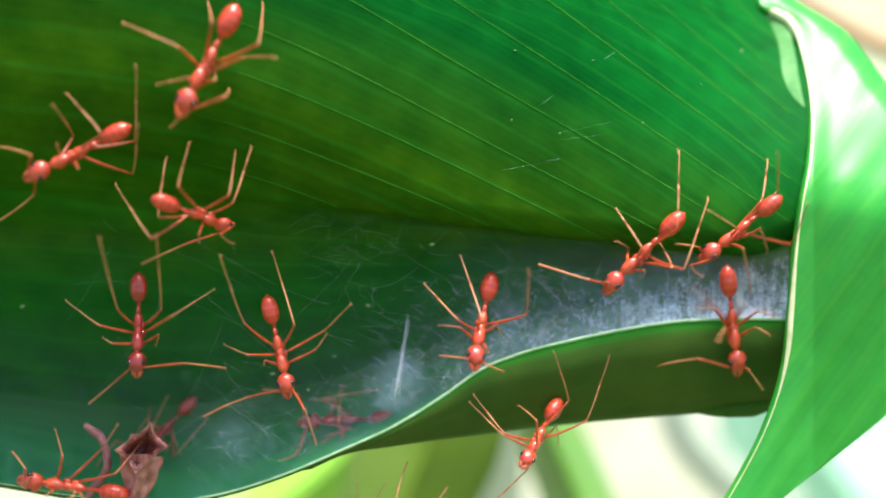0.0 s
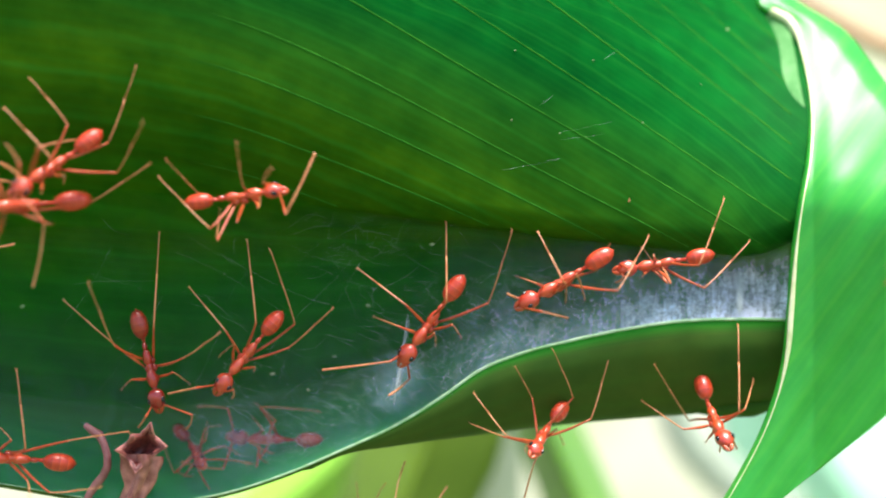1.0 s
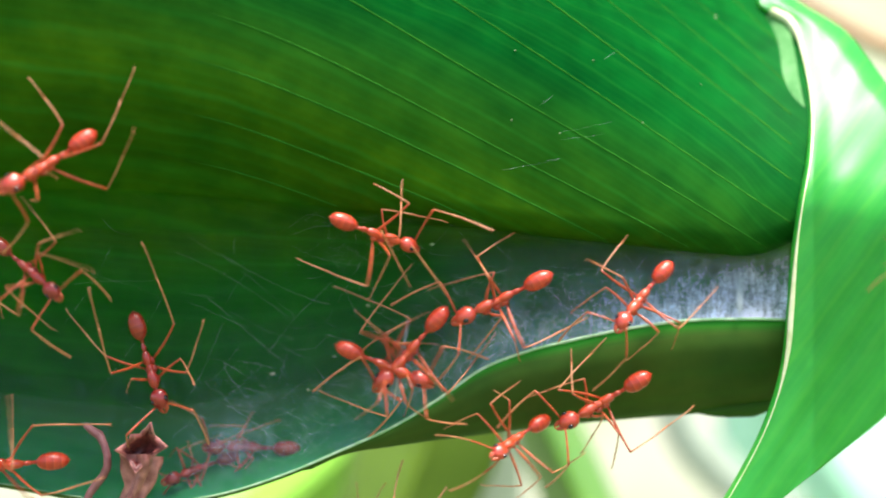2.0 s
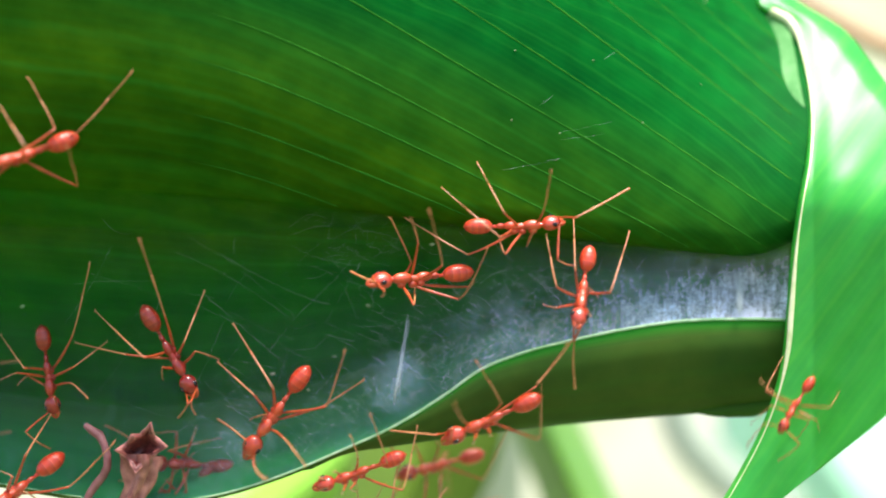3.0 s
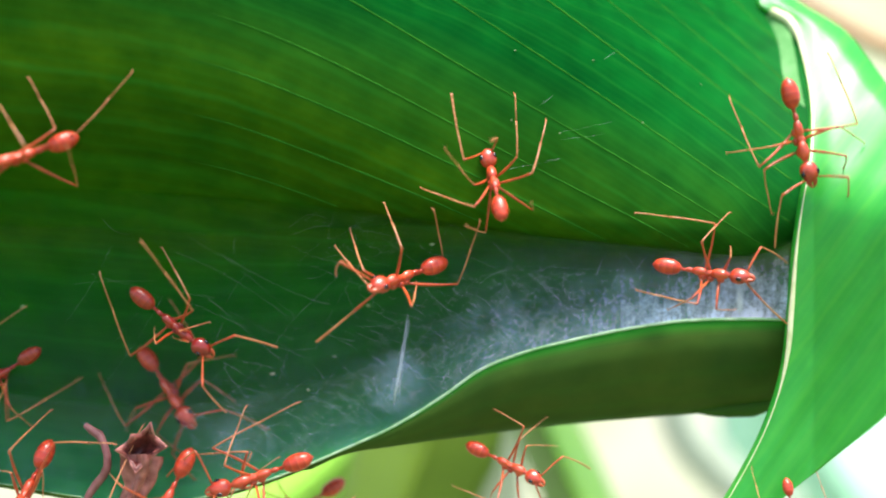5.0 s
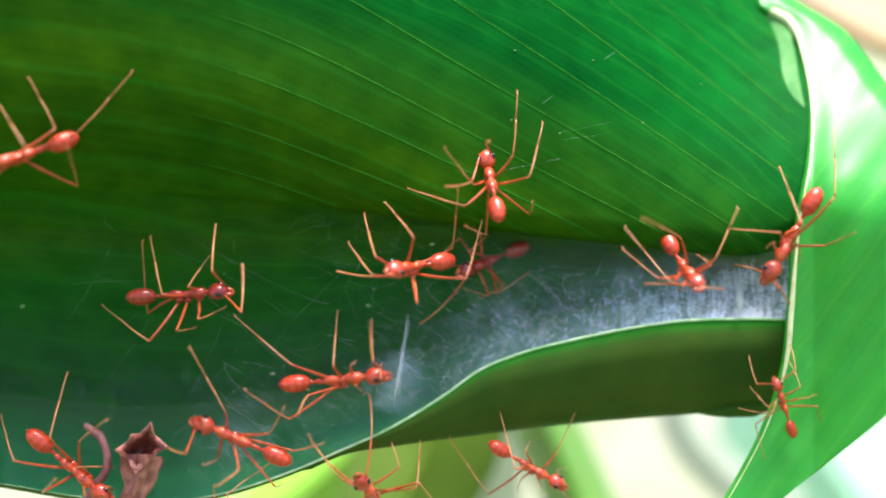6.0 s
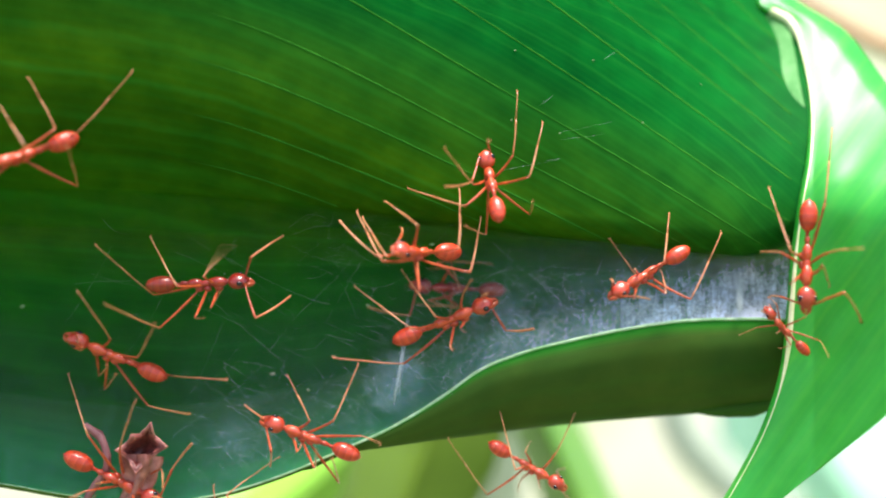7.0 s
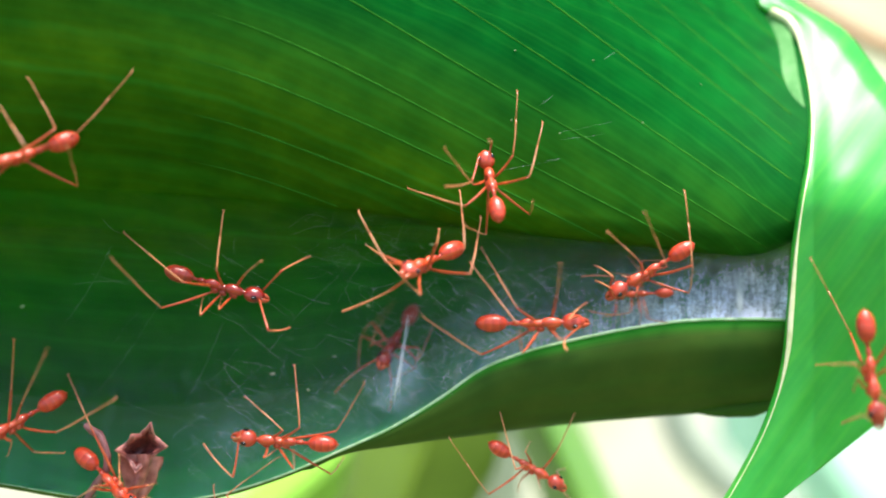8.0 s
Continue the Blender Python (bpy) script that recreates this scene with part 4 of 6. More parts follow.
def sort_limbs(walker, m, flat, head, spots, keys, last):
    """Which limb is which: by the reach of its pieces, its usual stance and what it was before."""
    inv = flat.inverted()
    size = walker["size"]
    costs = []
    for ku, kv, fu, fv in spots:
        row = {}
        for key in keys:
            hip = limb_root(walker, m, head, key)
            hu, hv, d = plan_of(hip)
            unit = U * (1 + d * 0.001 / REACH) * 1000 / size
            a = math.hypot(ku - hu, kv - hv) * unit
            b = math.hypot(fu - ku, fv - kv) * unit
            knee = inv @ at(ku, kv, d) / MMS / size
            foot = inv @ at(fu, fv, d) / MMS / size
            rest = Vector(REST[key[1]]) if key[1] < 3 else Vector((8.0, 2.4))
            rest.y *= key[0]
            mid = Vector(HIP[key[1]][:2]) * 0.55 + Vector(REST[key[1]]) * 0.45 if key[1] < 3 else Vector((6.3, 1.4))
            mid.y *= key[0]
            c = 4 * max(a - LONG[key[1]][0], 0) ** 2 + 2 * max(b - LONG[key[1]][1], 0) ** 2 + (knee.xy - mid).length_squared + 0.3 * (foot.xy - rest).length_squared
            if key in last:
                c += 0.4 * (foot.xy - last[key]).length_squared
            row[key] = (c, foot.xy)
        costs.append(row)
    best, pick = None, ()
    for order in itertools.permutations(keys, len(spots)):
        cost = sum(row[key][0] for row, key in zip(costs, order))
        if best is None or cost < best:
            best, pick = cost, order
    last.update({key: row[key][1] for row, key in zip(costs, pick)})
    return dict(zip(pick, spots))


def sunk(m, size, back, p):
    """Whether a point of the ant's own space lies behind the leaf."""
    u, v, d = plan_of(m @ (p * MMS * size))
    return d > depth_at(u, v) + back - 0.2


def step_wave(x):
    """Back slowly, forward fast: a foot's way under a walking body."""
    x = x % 1.0
    return (1 - 2 * x / 0.65, 0.0) if x < 0.65 else (-1 + 2 * (x - 0.65) / 0.35, math.sin(math.pi * (x - 0.65) / 0.35))


def move_ant(walker):
    rows, size = walker["rows"], walker["size"]
    ts = {0.0, 8.0}
    for r, q in zip(rows, rows[1:]):
        ts |= {r[0], q[0]}
        far = max(abs(r[i] - q[i]) for i in range(1, 5))
        if far > 5:
            n = max(int(round((q[0] - r[0]) / 0.1)), 1)
            ts |= {round(r[0] + (q[0] - r[0]) * i / n, 3) for i in range(n)}
    ts |= set(walker["legs"])
    ts = sorted(ts)
    poses = {t: body_pose(walker, t) for t in ts}
    heads = {t: head_pose(walker, t) for t in ts}
    # way walked, for the gait
    run, way, last = 0.0, {}, None
    for t in ts:
        p = poses[t][0].translation
        run += (p - last).length / MMS / size if last is not None else 0
        last = p
        way[t] = run
    # which limb is where at the times that are known, and how long this ant's limbs are
    known = {key: {} for key in LEGS + [(1, 3), (-1, 3)]}
    seen = {}
    for t in sorted(walker["legs"]):
        flat = poses[t][0] @ poses[t][2].to_4x4()
        for keys, spots in ((LEGS, walker["legs"][t]), ([(1, 3), (-1, 3)], walker["antennae"][t])):
            found = sort_limbs(walker, poses[t][0], flat, heads[t], spots, keys, seen)
            for key in keys:
                if key in found:
                    known[key][t] = found[key]
                elif len(walker["legs"][t]) > 3:       # a limb that does not show is drawn in under the body
                    hu, hv, d = plan_of(limb_root(walker, poses[t][0], heads[t], key))
                    out = flat.to_3x3() @ Vector((REST[key[1]][0] - HIP[key[1]][0], key[0] * 3.0, 0) if key[1] < 3 else (2.0, key[0] * 0.6, 0))
                    ou, ov = out.x / U * MMS * size * 0.25, -out.z / U * MMS * size * 0.25
                    known[key][t] = (hu + 0.6 * ou, hv + 0.6 * ov, hu + ou, hv + ov)
    lengths = {}
    for k in range(4):
        need = [(0.0, 0.0)]
        for key in ((1, k), (-1, k)):
            for t, (ku, kv, fu, fv) in known[key].items():
                hu, hv, d = plan_of(limb_root(walker, poses[t][0], heads[t], key))
                unit = U * (1 + d * 0.001 / REACH) * 1000 / size
                need.append((math.hypot(ku - hu, kv - hv) * unit, math.hypot(fu - ku, fv - kv) * unit))
        lengths[k] = tuple(min(max(1.03 * max(n[i] for n in need), 0.88 * LONG[k][i]), 1.22 * LONG[k][i]) for i in (0, 1))
    top, limbs = ant(size, walker["label"], walker["dark"], lengths)
    walk(top, [(t, poses[t][0]) for t in ts])
    walk(limbs["gaster"], [(t, poses[t][1]) for t in ts])
    walk(limbs["head"], [(t, heads[t]) for t in ts])
    for key in LEGS + [(1, 3), (-1, 3)]:
        side, k = key
        a_len, b_len = lengths[k]
        set_at = {}
        for t, spot in known[key].items():
            hip = limb_root(walker, poses[t][0], heads[t], key)
            set_at[t] = (hip, *joint_and_tip(hip, [x * MMS * size for x in lengths[k]], spot, back_of(walker, t)))
        marks = sorted(set_at)
        bends = []
        for t in ts:
            m = poses[t][0]
            inv = m.inverted()
            back = back_of(walker, t)
            if k == 3:
                sway = math.sin(t * 5.1 + side * 1.3 + walker["phase"] * 9)
                free = Vector((8.2 + 0.5 * sway, side * (2.6 + 0.9 * math.cos(t * 3.7 + walker["phase"] * 7 + side)), -0.7 + 0.6 * sway))
                pole = Vector((0.15, side * 1.0, 0.5))
                hip = heads[t] @ (Vector((FEELER[0], side * FEELER[1], FEELER[2])) * MMS) / MMS
            else:
                group = 0.5 if (k == 1) == (side > 0) else 0.0
                swing, up = step_wave(way[t] / 5.0 + group + walker["phase"])
                x, y = REST[k] if walker["legs"] else (HIP[k][0] + 0.55 * (REST[k][0] - HIP[k][0]), 0.55 * REST[k][1])
                free = Vector((x + 1.3 * swing, side * y, -STAND - walker["lift"] / size + 0.9 * up))
                pole = Vector(({0: 0.1, 1: 0.0, 2: 0.8}[k], side * 1.0, 0.45))
                x, y, z = HIP[k]
                hip = Vector((x, side * y, z))
            free = poses[t][2] @ free

            def held(e):
                return (inv @ set_at[e][2]) / MMS / size

            def reach(e):
                """0 where the ant has not moved since e; 1 when it has gone a step's length."""
                return ease(0.5, 2.0, abs(way[t] - way[e])) if k < 3 else ease(0.1, 0.5, abs(t - e))
            before = [e for e in marks if e <= t + 1e-6]
            after = [e for e in marks if e > t + 1e-6]
            if t in set_at:
                tip = held(t)
                bends.append((t, hip, tip, (inv @ set_at[t][1]) / MMS / size - hip, 0.0, True))
                continue
            if before and after:
                a, b = before[-1], after[0]
                x = (t - a) / (b - a)
                ra, rb = reach(a), reach(b)
                if (set_at[a][2] - set_at[b][2]).length < 14 * U:
                    tip = held(a).lerp(held(b), x)
                else:
                    wa, wb = (1 - ra) * (1 - x), (1 - rb) * x
                    wf = max(1 - wa - wb, 0) * (0.25 + 0.75 * min(ra, rb))
                    tip = (held(a) * wa + held(b) * wb + free * wf) / (wa + wb + wf) if wa + wb + wf > 1e-6 else free
            elif before or after:
                e = before[-1] if before else after[0]
                tip = held(e).lerp(free, reach(e))
            else:
                tip = free
            for e in marks:
                own = (poses[e][0].inverted() @ set_at[e][1]) / MMS / size - (poses[e][0].inverted() @ set_at[e][0]) / MMS / size
                gone = abs(way[t] - way[e])
                pole = pole.lerp(own.normalized() * 1.2, (1 - ease(0.3, 2.0, gone)) * (1 - ease(0.3, 1.0, abs(t - e)) * ease(0.1, 0.3, gone)))
            for e in marks:
                own_hip, own_joint, own_tip = [(poses[e][0].inverted() @ p) / MMS / size for p in set_at[e]]
                near = 1 - ease(0.04, 0.22, abs(t - e))
                tip = tip.lerp(own_tip, near)
                pole = pole.lerp((own_joint - own_hip).normalized() * 1.2, near)
            for extra in (0, 0.5, 1.0, 1.8, 3.0):
                lift = Vector((0, 0, 0.8 * extra)) if k == 3 else Vector()
                one, two = bend(hip, tip + lift, a_len, b_len, pole + Vector((0, 0, extra)))
                low = one @ two
                if not any(sunk(m, size, back, low @ Vector((b_len * f, 0, 0))) for f in (0, 0.3, 0.65)):
                    break
            bends.append((t, hip, tip, pole, extra, False))
        first, second = [], []
        for t, hip, tip, pole, extra, exact in bends:      # joints lifted clear of the leaf, smoothly in time
            if not exact:
                near = [(max(0.45 - abs(q[0] - t), 0), q[4]) for q in bends if abs(q[0] - t) < 0.45]
                extra = sum(a * c for a, c in near) / sum(a for a, c in near)
                extra *= min([ease(0, 0.3, abs(e - t)) for e in marks] or [1])
            lift = Vector((0, 0, 0.8 * extra)) if k == 3 else Vector()
            one, two = bend(hip, tip + lift, a_len, b_len, pole + Vector((0, 0, extra)))
            one.translation = one.translation * MMS
            two.translation = two.translation * MMS
            first.append((t, one))
            second.append((t, two))
        walk(limbs[key][0], first)
        walk(limbs[key][1], second)


WALKERS = []


def walker(label, size, rows, behind=((0, 0),), nose=1.0, roll=((0, 0),), lift=0.0, dark=False, head=((0, 0, 0),), high=((0, 0),)):
    """An ant's way: rows of seconds, head and gaster on the plan, and how far the waist lies off their line."""
    w = {"label": label, "size": size, "rows": [(*r, 0, 0)[:7] if len(r) == 5 else r for r in rows], "behind": behind, "nose": nose, "roll": roll, "lift": lift,
         "legs": {}, "antennae": {}, "dark": dark, "head": head, "high": high, "phase": (len(WALKERS) * 0.618) % 1}
    WALKERS.append(w)
    return w


def limbs_at(w, t, legs, antennae):
    """Where an ant's limbs are at t: knee and foot of each leg, elbow and tip of each antenna, on the plan."""
    w["legs"][t], w["antennae"][t] = legs, antennae


# ---------------------------------------------------------------- the ants' ways
rest = walker("orange-red ant resting near the leaf margin with raised legs", 1.22, [
    (0, 90, 297, 214, 231), (0.5, 57, 305, 187, 237), (1, 64, 328, 160, 243), (1.7, 63, 330, 158, 243),
    (2.8, 8, 298, 110, 248), (8, 8, 297, 111, 248)])
limbs_at(rest, 0, [(235, 308, 246, 222), (238, 250, 243, 118), (180, 238, 120, 165), (130, 240, 95, 185), (108, 278, 100, 253)], [(55, 275, 0, 260), (60, 345, 0, 390)])
limbs_at(rest, 0.5, [(215, 240, 243, 118), (212, 312, 245, 222), (158, 243, 122, 162), (85, 255, 10, 190), (85, 280, 75, 258), (125, 292, 125, 330)], [(45, 335, 3, 380), (40, 300, 28, 285)])
limbs_at(rest, 1, [(213, 245, 243, 118), (207, 306, 255, 218), (120, 220, 55, 138), (92, 282, 8, 190), (112, 310, 115, 325)], [(40, 318, 0, 288), (78, 395, 58, 510)])
limbs_at(rest, 1.5, [(213, 245, 243, 118), (205, 306, 255, 220), (120, 220, 55, 138), (92, 282, 8, 190), (112, 310, 115, 325)], [(40, 330, 10, 330), (60, 395, 50, 480)])
limbs_at(rest, 2.8, [(155, 228, 245, 118), (105, 222, 52, 138), (45, 262, 0, 188), (137, 330, 122, 262), (-40, 270, -75, 235), (-30, 330, -60, 380)], [(-60, 290, -90, 270), (-50, 330, -60, 390)])
limbs_at(rest, 8, [(155, 228, 245, 118), (105, 222, 52, 138), (45, 262, 0, 188), (137, 330, 122, 262), (-40, 270, -75, 235), (-30, 330, -60, 380)], [(-60, 290, -90, 270), (-50, 330, -60, 390)])
hurry = walker("orange-red ant hurrying down the large leaf", 1.36, [
    (0, 343, 165, 410, 26), (0.2, 371, 242, 421, 103), (0.3, 330, 305, 406, 182), (0.4, 285, 303, 383, 190),
    (0.5, 262, 302, 375, 195), (0.6, 204, 326, 329, 232), (0.7, 171, 350, 297, 258), (0.8, 115, 368, 259, 298),
    (1, 10, 370, 125, 355), (1.2, -130, 390, -5, 375), (1.5, -260, 420, -140, 390), (8, -270, 420, -150, 390)])
limbs_at(hurry, 0, [(315, 83, 218, 40), (458, 78, 467, 5), (430, 102, 488, 100), (375, 40, 368, 0), (333, 138, 275, 150), (378, 143, 384, 130)], [(400, 170, 405, 158), (318, 205, 300, 226)])
limbs_at(hurry, 0.5, [(336, 220, 330, 82), (418, 240, 465, 135), (350, 283, 400, 222), (240, 222, 213, 305), (275, 262, 252, 272), (310, 290, 318, 335)], [(225, 313, 195, 312)])
limbs_at(hurry, 1, [(155, 362, 265, 292), (90, 398, 65, 392)], [])
rear = walker("orange ant rearing its head on the leaf fold", 1.13, [
    (0, 356, 385, 310, 365), (0.5, 358, 338, 316, 362), (0.8, 398, 318, 312, 364), (1, 477, 340, 338, 360),
    (1.5, 647, 428, 528, 390), (1.7, 660, 436, 547, 388), (2.8, 920, 402, 795, 405), (3, 973, 400, 830, 402),
    (3.5, 990, 325, 872, 403), (4, 943, 262, 905, 357), (4.5, 879, 303, 888, 358), (5.8, 868, 307, 877, 362),
    (8, 868, 307, 877, 362)], nose=-0.85, roll=((0, -40), (0.6, -30), (1, 40), (1.7, 40), (2.8, 50), (3.2, 50), (3.7, 25), (4.2, 0)), head=((0, 0, 0), (2.8, 0, 0), (3.4, 50, 0), (3.7, 30, 5), (4.2, 5, 30), (4.6, 0, 42), (8, 0, 42),), high=((0, 3), (0.6, 2.6), (1, 0), (3.5, 0), (4, 1.2), (4.6, 1.6), (8, 1.6),))
limbs_at(rear, 0, [(315, 330, 335, 250), (280, 385, 292, 280), (405, 346, 418, 264), (412, 360, 446, 260), (268, 423, 203, 328), (352, 415, 352, 432)], [(305, 440, 250, 468), (390, 415, 415, 432)])
limbs_at(rear, 0.5, [(275, 418, 200, 325), (293, 385, 292, 300), (345, 357, 363, 425), (405, 358, 447, 255), (400, 335, 387, 262), (358, 370, 362, 425)], [(362, 326, 360, 312), (352, 328, 345, 315)])
limbs_at(rear, 1, [(372, 405, 280, 315), (362, 352, 292, 283), (382, 428, 388, 372), (419, 394, 432, 358), (430, 330, 417, 255), (452, 368, 462, 345)], [(465, 325, 480, 298), (505, 380, 558, 270)])
limbs_at(rear, 1.5, [(512, 455, 395, 387), (540, 442, 513, 358), (582, 432, 543, 303), (658, 398, 680, 340)], [(715, 425, 762, 373), (660, 440, 672, 436)])
limbs_at(rear, 3, [(893, 378, 843, 285), (885, 420, 782, 333), (825, 453, 713, 385), (895, 450, 882, 425), (960, 378, 977, 305), (932, 437, 945, 410)], [(1020, 385, 1115, 333), (987, 460, 1015, 470)])
limbs_at(rear, 3.5, [(912, 383, 842, 308), (888, 418, 780, 338), (932, 457, 858, 395), (938, 420, 915, 420), (962, 320, 927, 240), (993, 375, 990, 350)], [(1055, 300, 1070, 215), (985, 300, 990, 296)])
limbs_at(rear, 4, [(908, 297, 855, 232), (895, 337, 825, 283), (882, 402, 800, 388), (985, 318, 1020, 258), (978, 275, 1000, 165), (972, 370, 945, 362)], [(944, 235, 946, 222), (925, 240, 924, 228)])
limbs_at(rear, 4.5, [(842, 322, 788, 266), (850, 372, 757, 333), (868, 412, 825, 402), (918, 278, 910, 170), (948, 303, 972, 210), (945, 378, 940, 362)], [(850, 298, 760, 288), (873, 262, 872, 250)])
limbs_at(rear, 5.8, [(838, 327, 787, 265), (823, 365, 722, 335), (860, 415, 825, 403), (908, 275, 917, 162), (937, 313, 962, 217), (937, 380, 945, 358)], [(835, 322, 788, 330), (867, 262, 866, 250)])
limbs_at(rear, 8, [(838, 327, 787, 265), (823, 365, 722, 335), (860, 415, 825, 403), (908, 275, 917, 162), (937, 313, 962, 217), (937, 380, 945, 358)], [(835, 322, 788, 330), (867, 262, 866, 250)])
shade = walker("dark red ant walking on the shaded silk", 1.2, [
    (0, 251, 625, 243, 500), (0.5, 252, 624, 245, 498), (1, 276, 692, 244, 563), (1.5, 267, 699, 236, 568),
    (1.7, 267, 699, 236, 568), (2.8, 330, 671, 259, 552), (3, 329, 670, 260, 553), (3.5, 322, 660, 269, 541),
    (4, 302, 648, 253, 530), (4.5, 331, 612, 242, 520), (4.7, 336, 614, 242, 520), (5.8, 371, 545, 247, 525),
    (6, 375, 518, 238, 527), (6.5, 388, 508, 248, 522), (7, 411, 500, 272, 505), (7.5, 420, 512, 283, 490),
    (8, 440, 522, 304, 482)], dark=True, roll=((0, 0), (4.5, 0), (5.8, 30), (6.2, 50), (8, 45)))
limbs_at(shade, 0, [(208, 548, 175, 425), (285, 548, 278, 420), (300, 562, 380, 512), (175, 576, 115, 532), (200, 608, 180, 598), (280, 592, 278, 610)], [(205, 675, 157, 715), (325, 643, 400, 652)])
limbs_at(shade, 0.5, [(208, 548, 175, 425), (285, 548, 280, 420), (310, 550, 378, 497), (175, 576, 115, 532), (200, 608, 180, 598), (282, 594, 278, 610)], [(210, 685, 178, 727), (325, 650, 392, 660)])
limbs_at(shade, 1, [(202, 612, 155, 503), (195, 600, 112, 532), (272, 580, 282, 412), (322, 634, 388, 592), (233, 672, 213, 690), (310, 660, 338, 680)], [(258, 738, 245, 757), (340, 735, 330, 760)])
limbs_at(shade, 1.5, [(202, 620, 155, 503), (185, 607, 110, 533), (272, 562, 248, 427), (310, 632, 358, 570), (228, 670, 213, 690), (305, 665, 338, 682)], [(218, 752, 222, 764), (328, 750, 370, 812)])
limbs_at(shade, 3, [(292, 560, 248, 427), (325, 608, 362, 515), (255, 633, 167, 550), (215, 627, 133, 607), (288, 650, 286, 672), (345, 622, 388, 635)], [(333, 715, 315, 740), (337, 712, 346, 734)])
limbs_at(shade, 3.5, [(303, 553, 250, 430), (235, 598, 168, 498), (335, 598, 397, 538), (252, 627, 225, 600), (283, 650, 282, 655), (355, 622, 388, 640)], [(345, 675, 398, 682), (330, 685, 325, 700)])
limbs_at(shade, 4, [(230, 583, 175, 467), (295, 553, 250, 430), (318, 590, 372, 522), (260, 612, 225, 605), (265, 635, 268, 642), (330, 612, 345, 620)], [(375, 648, 410, 668), (285, 662, 275, 672)])
limbs_at(shade, 4.5, [(222, 585, 172, 465), (282, 552, 250, 430), (302, 530, 280, 435), (253, 605, 262, 575), (282, 615, 285, 598), (335, 578, 368, 588)], [(315, 680, 337, 683), (345, 612, 358, 610)])
limbs_at(shade, 6, [(262, 555, 250, 427), (287, 522, 265, 420), (260, 603, 180, 542), (312, 585, 345, 582), (350, 565, 400, 545), (333, 508, 370, 452)], [(427, 553, 430, 467), (375, 480, 382, 395)])
limbs_at(shade, 6.5, [(255, 535, 170, 433), (292, 518, 265, 422), (272, 598, 183, 540), (337, 508, 370, 450), (325, 572, 345, 587), (365, 550, 382, 530)], [(412, 480, 475, 407), (430, 565, 470, 545)])
limbs_at(shade, 7, [(272, 522, 168, 435), (313, 507, 265, 420), (280, 583, 185, 540), (345, 562, 360, 565), (373, 545, 392, 515), (360, 490, 405, 432)], [(445, 455, 502, 417), (452, 563, 515, 523)])
limbs_at(shade, 7.5, [(308, 510, 218, 410), (328, 490, 265, 420), (278, 568, 190, 485), (340, 558, 345, 530), (375, 548, 390, 520), (388, 485, 403, 442)], [(450, 495, 505, 450), (433, 587, 468, 560)])
limbs_at(shade, 8, [(322, 498, 218, 412), (383, 478, 395, 373), (283, 546, 195, 458), (355, 558, 357, 530), (388, 548, 390, 530), (432, 488, 462, 460)], [(500, 478, 550, 453), (475, 585, 513, 580)])
cross = walker("red ant crossing the silk towards the leaf lip", 1.2, [
    (0, 507, 662, 475, 540), (0.5, 508, 662, 478, 542), (0.8, 508, 665, 478, 545), (1, 408, 663, 488, 565),
    (1.2, 468, 660, 468, 530), (1.5, 583, 630, 476, 575), (1.7, 625, 645, 510, 578), (2.2, 800, 690, 690, 650),
    (2.5, 860, 790, 850, 690), (2.8, 778, 815, 880, 788), (3, 735, 830, 843, 808), (3.5, 700, 835, 782, 833),
    (4, 668, 832, 745, 828), (4.5, 622, 850, 757, 838), (4.7, 520, 862, 650, 846), (5.2, 500, 940, 580, 880),
    (5.5, 550, 900, 600, 1000), (5.8, 605, 868, 655, 965), (6, 648, 845, 690, 930), (6.5, 595, 763, 665, 836),
    (7, 492, 753, 627, 806), (7.5, 455, 767, 600, 800), (8, 443, 778, 587, 787)], behind=((0, 0), (2.2, 0), (2.7, 12), (4.8, 12), (5.6, 0),), roll=((0, 0), (0.9, 0), (1.5, 30), (1.8, 30), (2.4, 0), (2.8, -30), (4.7, -30), (5.5, 0), (6.5, 0), (7, -25), (8, -25)))
limbs_at(cross, 0, [(432, 572, 388, 455), (520, 572, 482, 445), (575, 585, 622, 538), (437, 628, 395, 610), (470, 638, 465, 645), (557, 620, 580, 590)], [(440, 703, 360, 738), (540, 727, 560, 787)])
limbs_at(cross, 0.5, [(432, 572, 388, 452), (520, 572, 481, 442), (575, 585, 625, 535), (437, 628, 392, 610), (470, 638, 467, 645), (557, 620, 582, 592)], [(445, 710, 370, 755), (542, 727, 570, 788)])
limbs_at(cross, 1, [(400, 587, 335, 508), (453, 572, 438, 425), (527, 570, 480, 442), (523, 612, 590, 547), (415, 610, 388, 628), (450, 650, 452, 656)], [(345, 687, 297, 697), (412, 690, 410, 705)])
limbs_at(cross, 1.5, [(438, 620, 352, 528), (528, 572, 483, 447), (573, 580, 620, 493), (580, 597, 600, 592), (540, 635, 545, 650)], [(595, 705, 637, 668), (625, 620, 665, 560)])
limbs_at(cross, 3, [(870, 855, 900, 760), (790, 800, 795, 870)], [])
limbs_at(cross, 3.5, [(825, 870, 850, 800), (730, 860, 735, 885)], [])
limbs_at(cross, 4, [(710, 870, 705, 820), (768, 830, 775, 730), (770, 800, 792, 745)], [])
limbs_at(cross, 4.5, [(710, 865, 715, 885), (690, 800, 705, 775)], [])
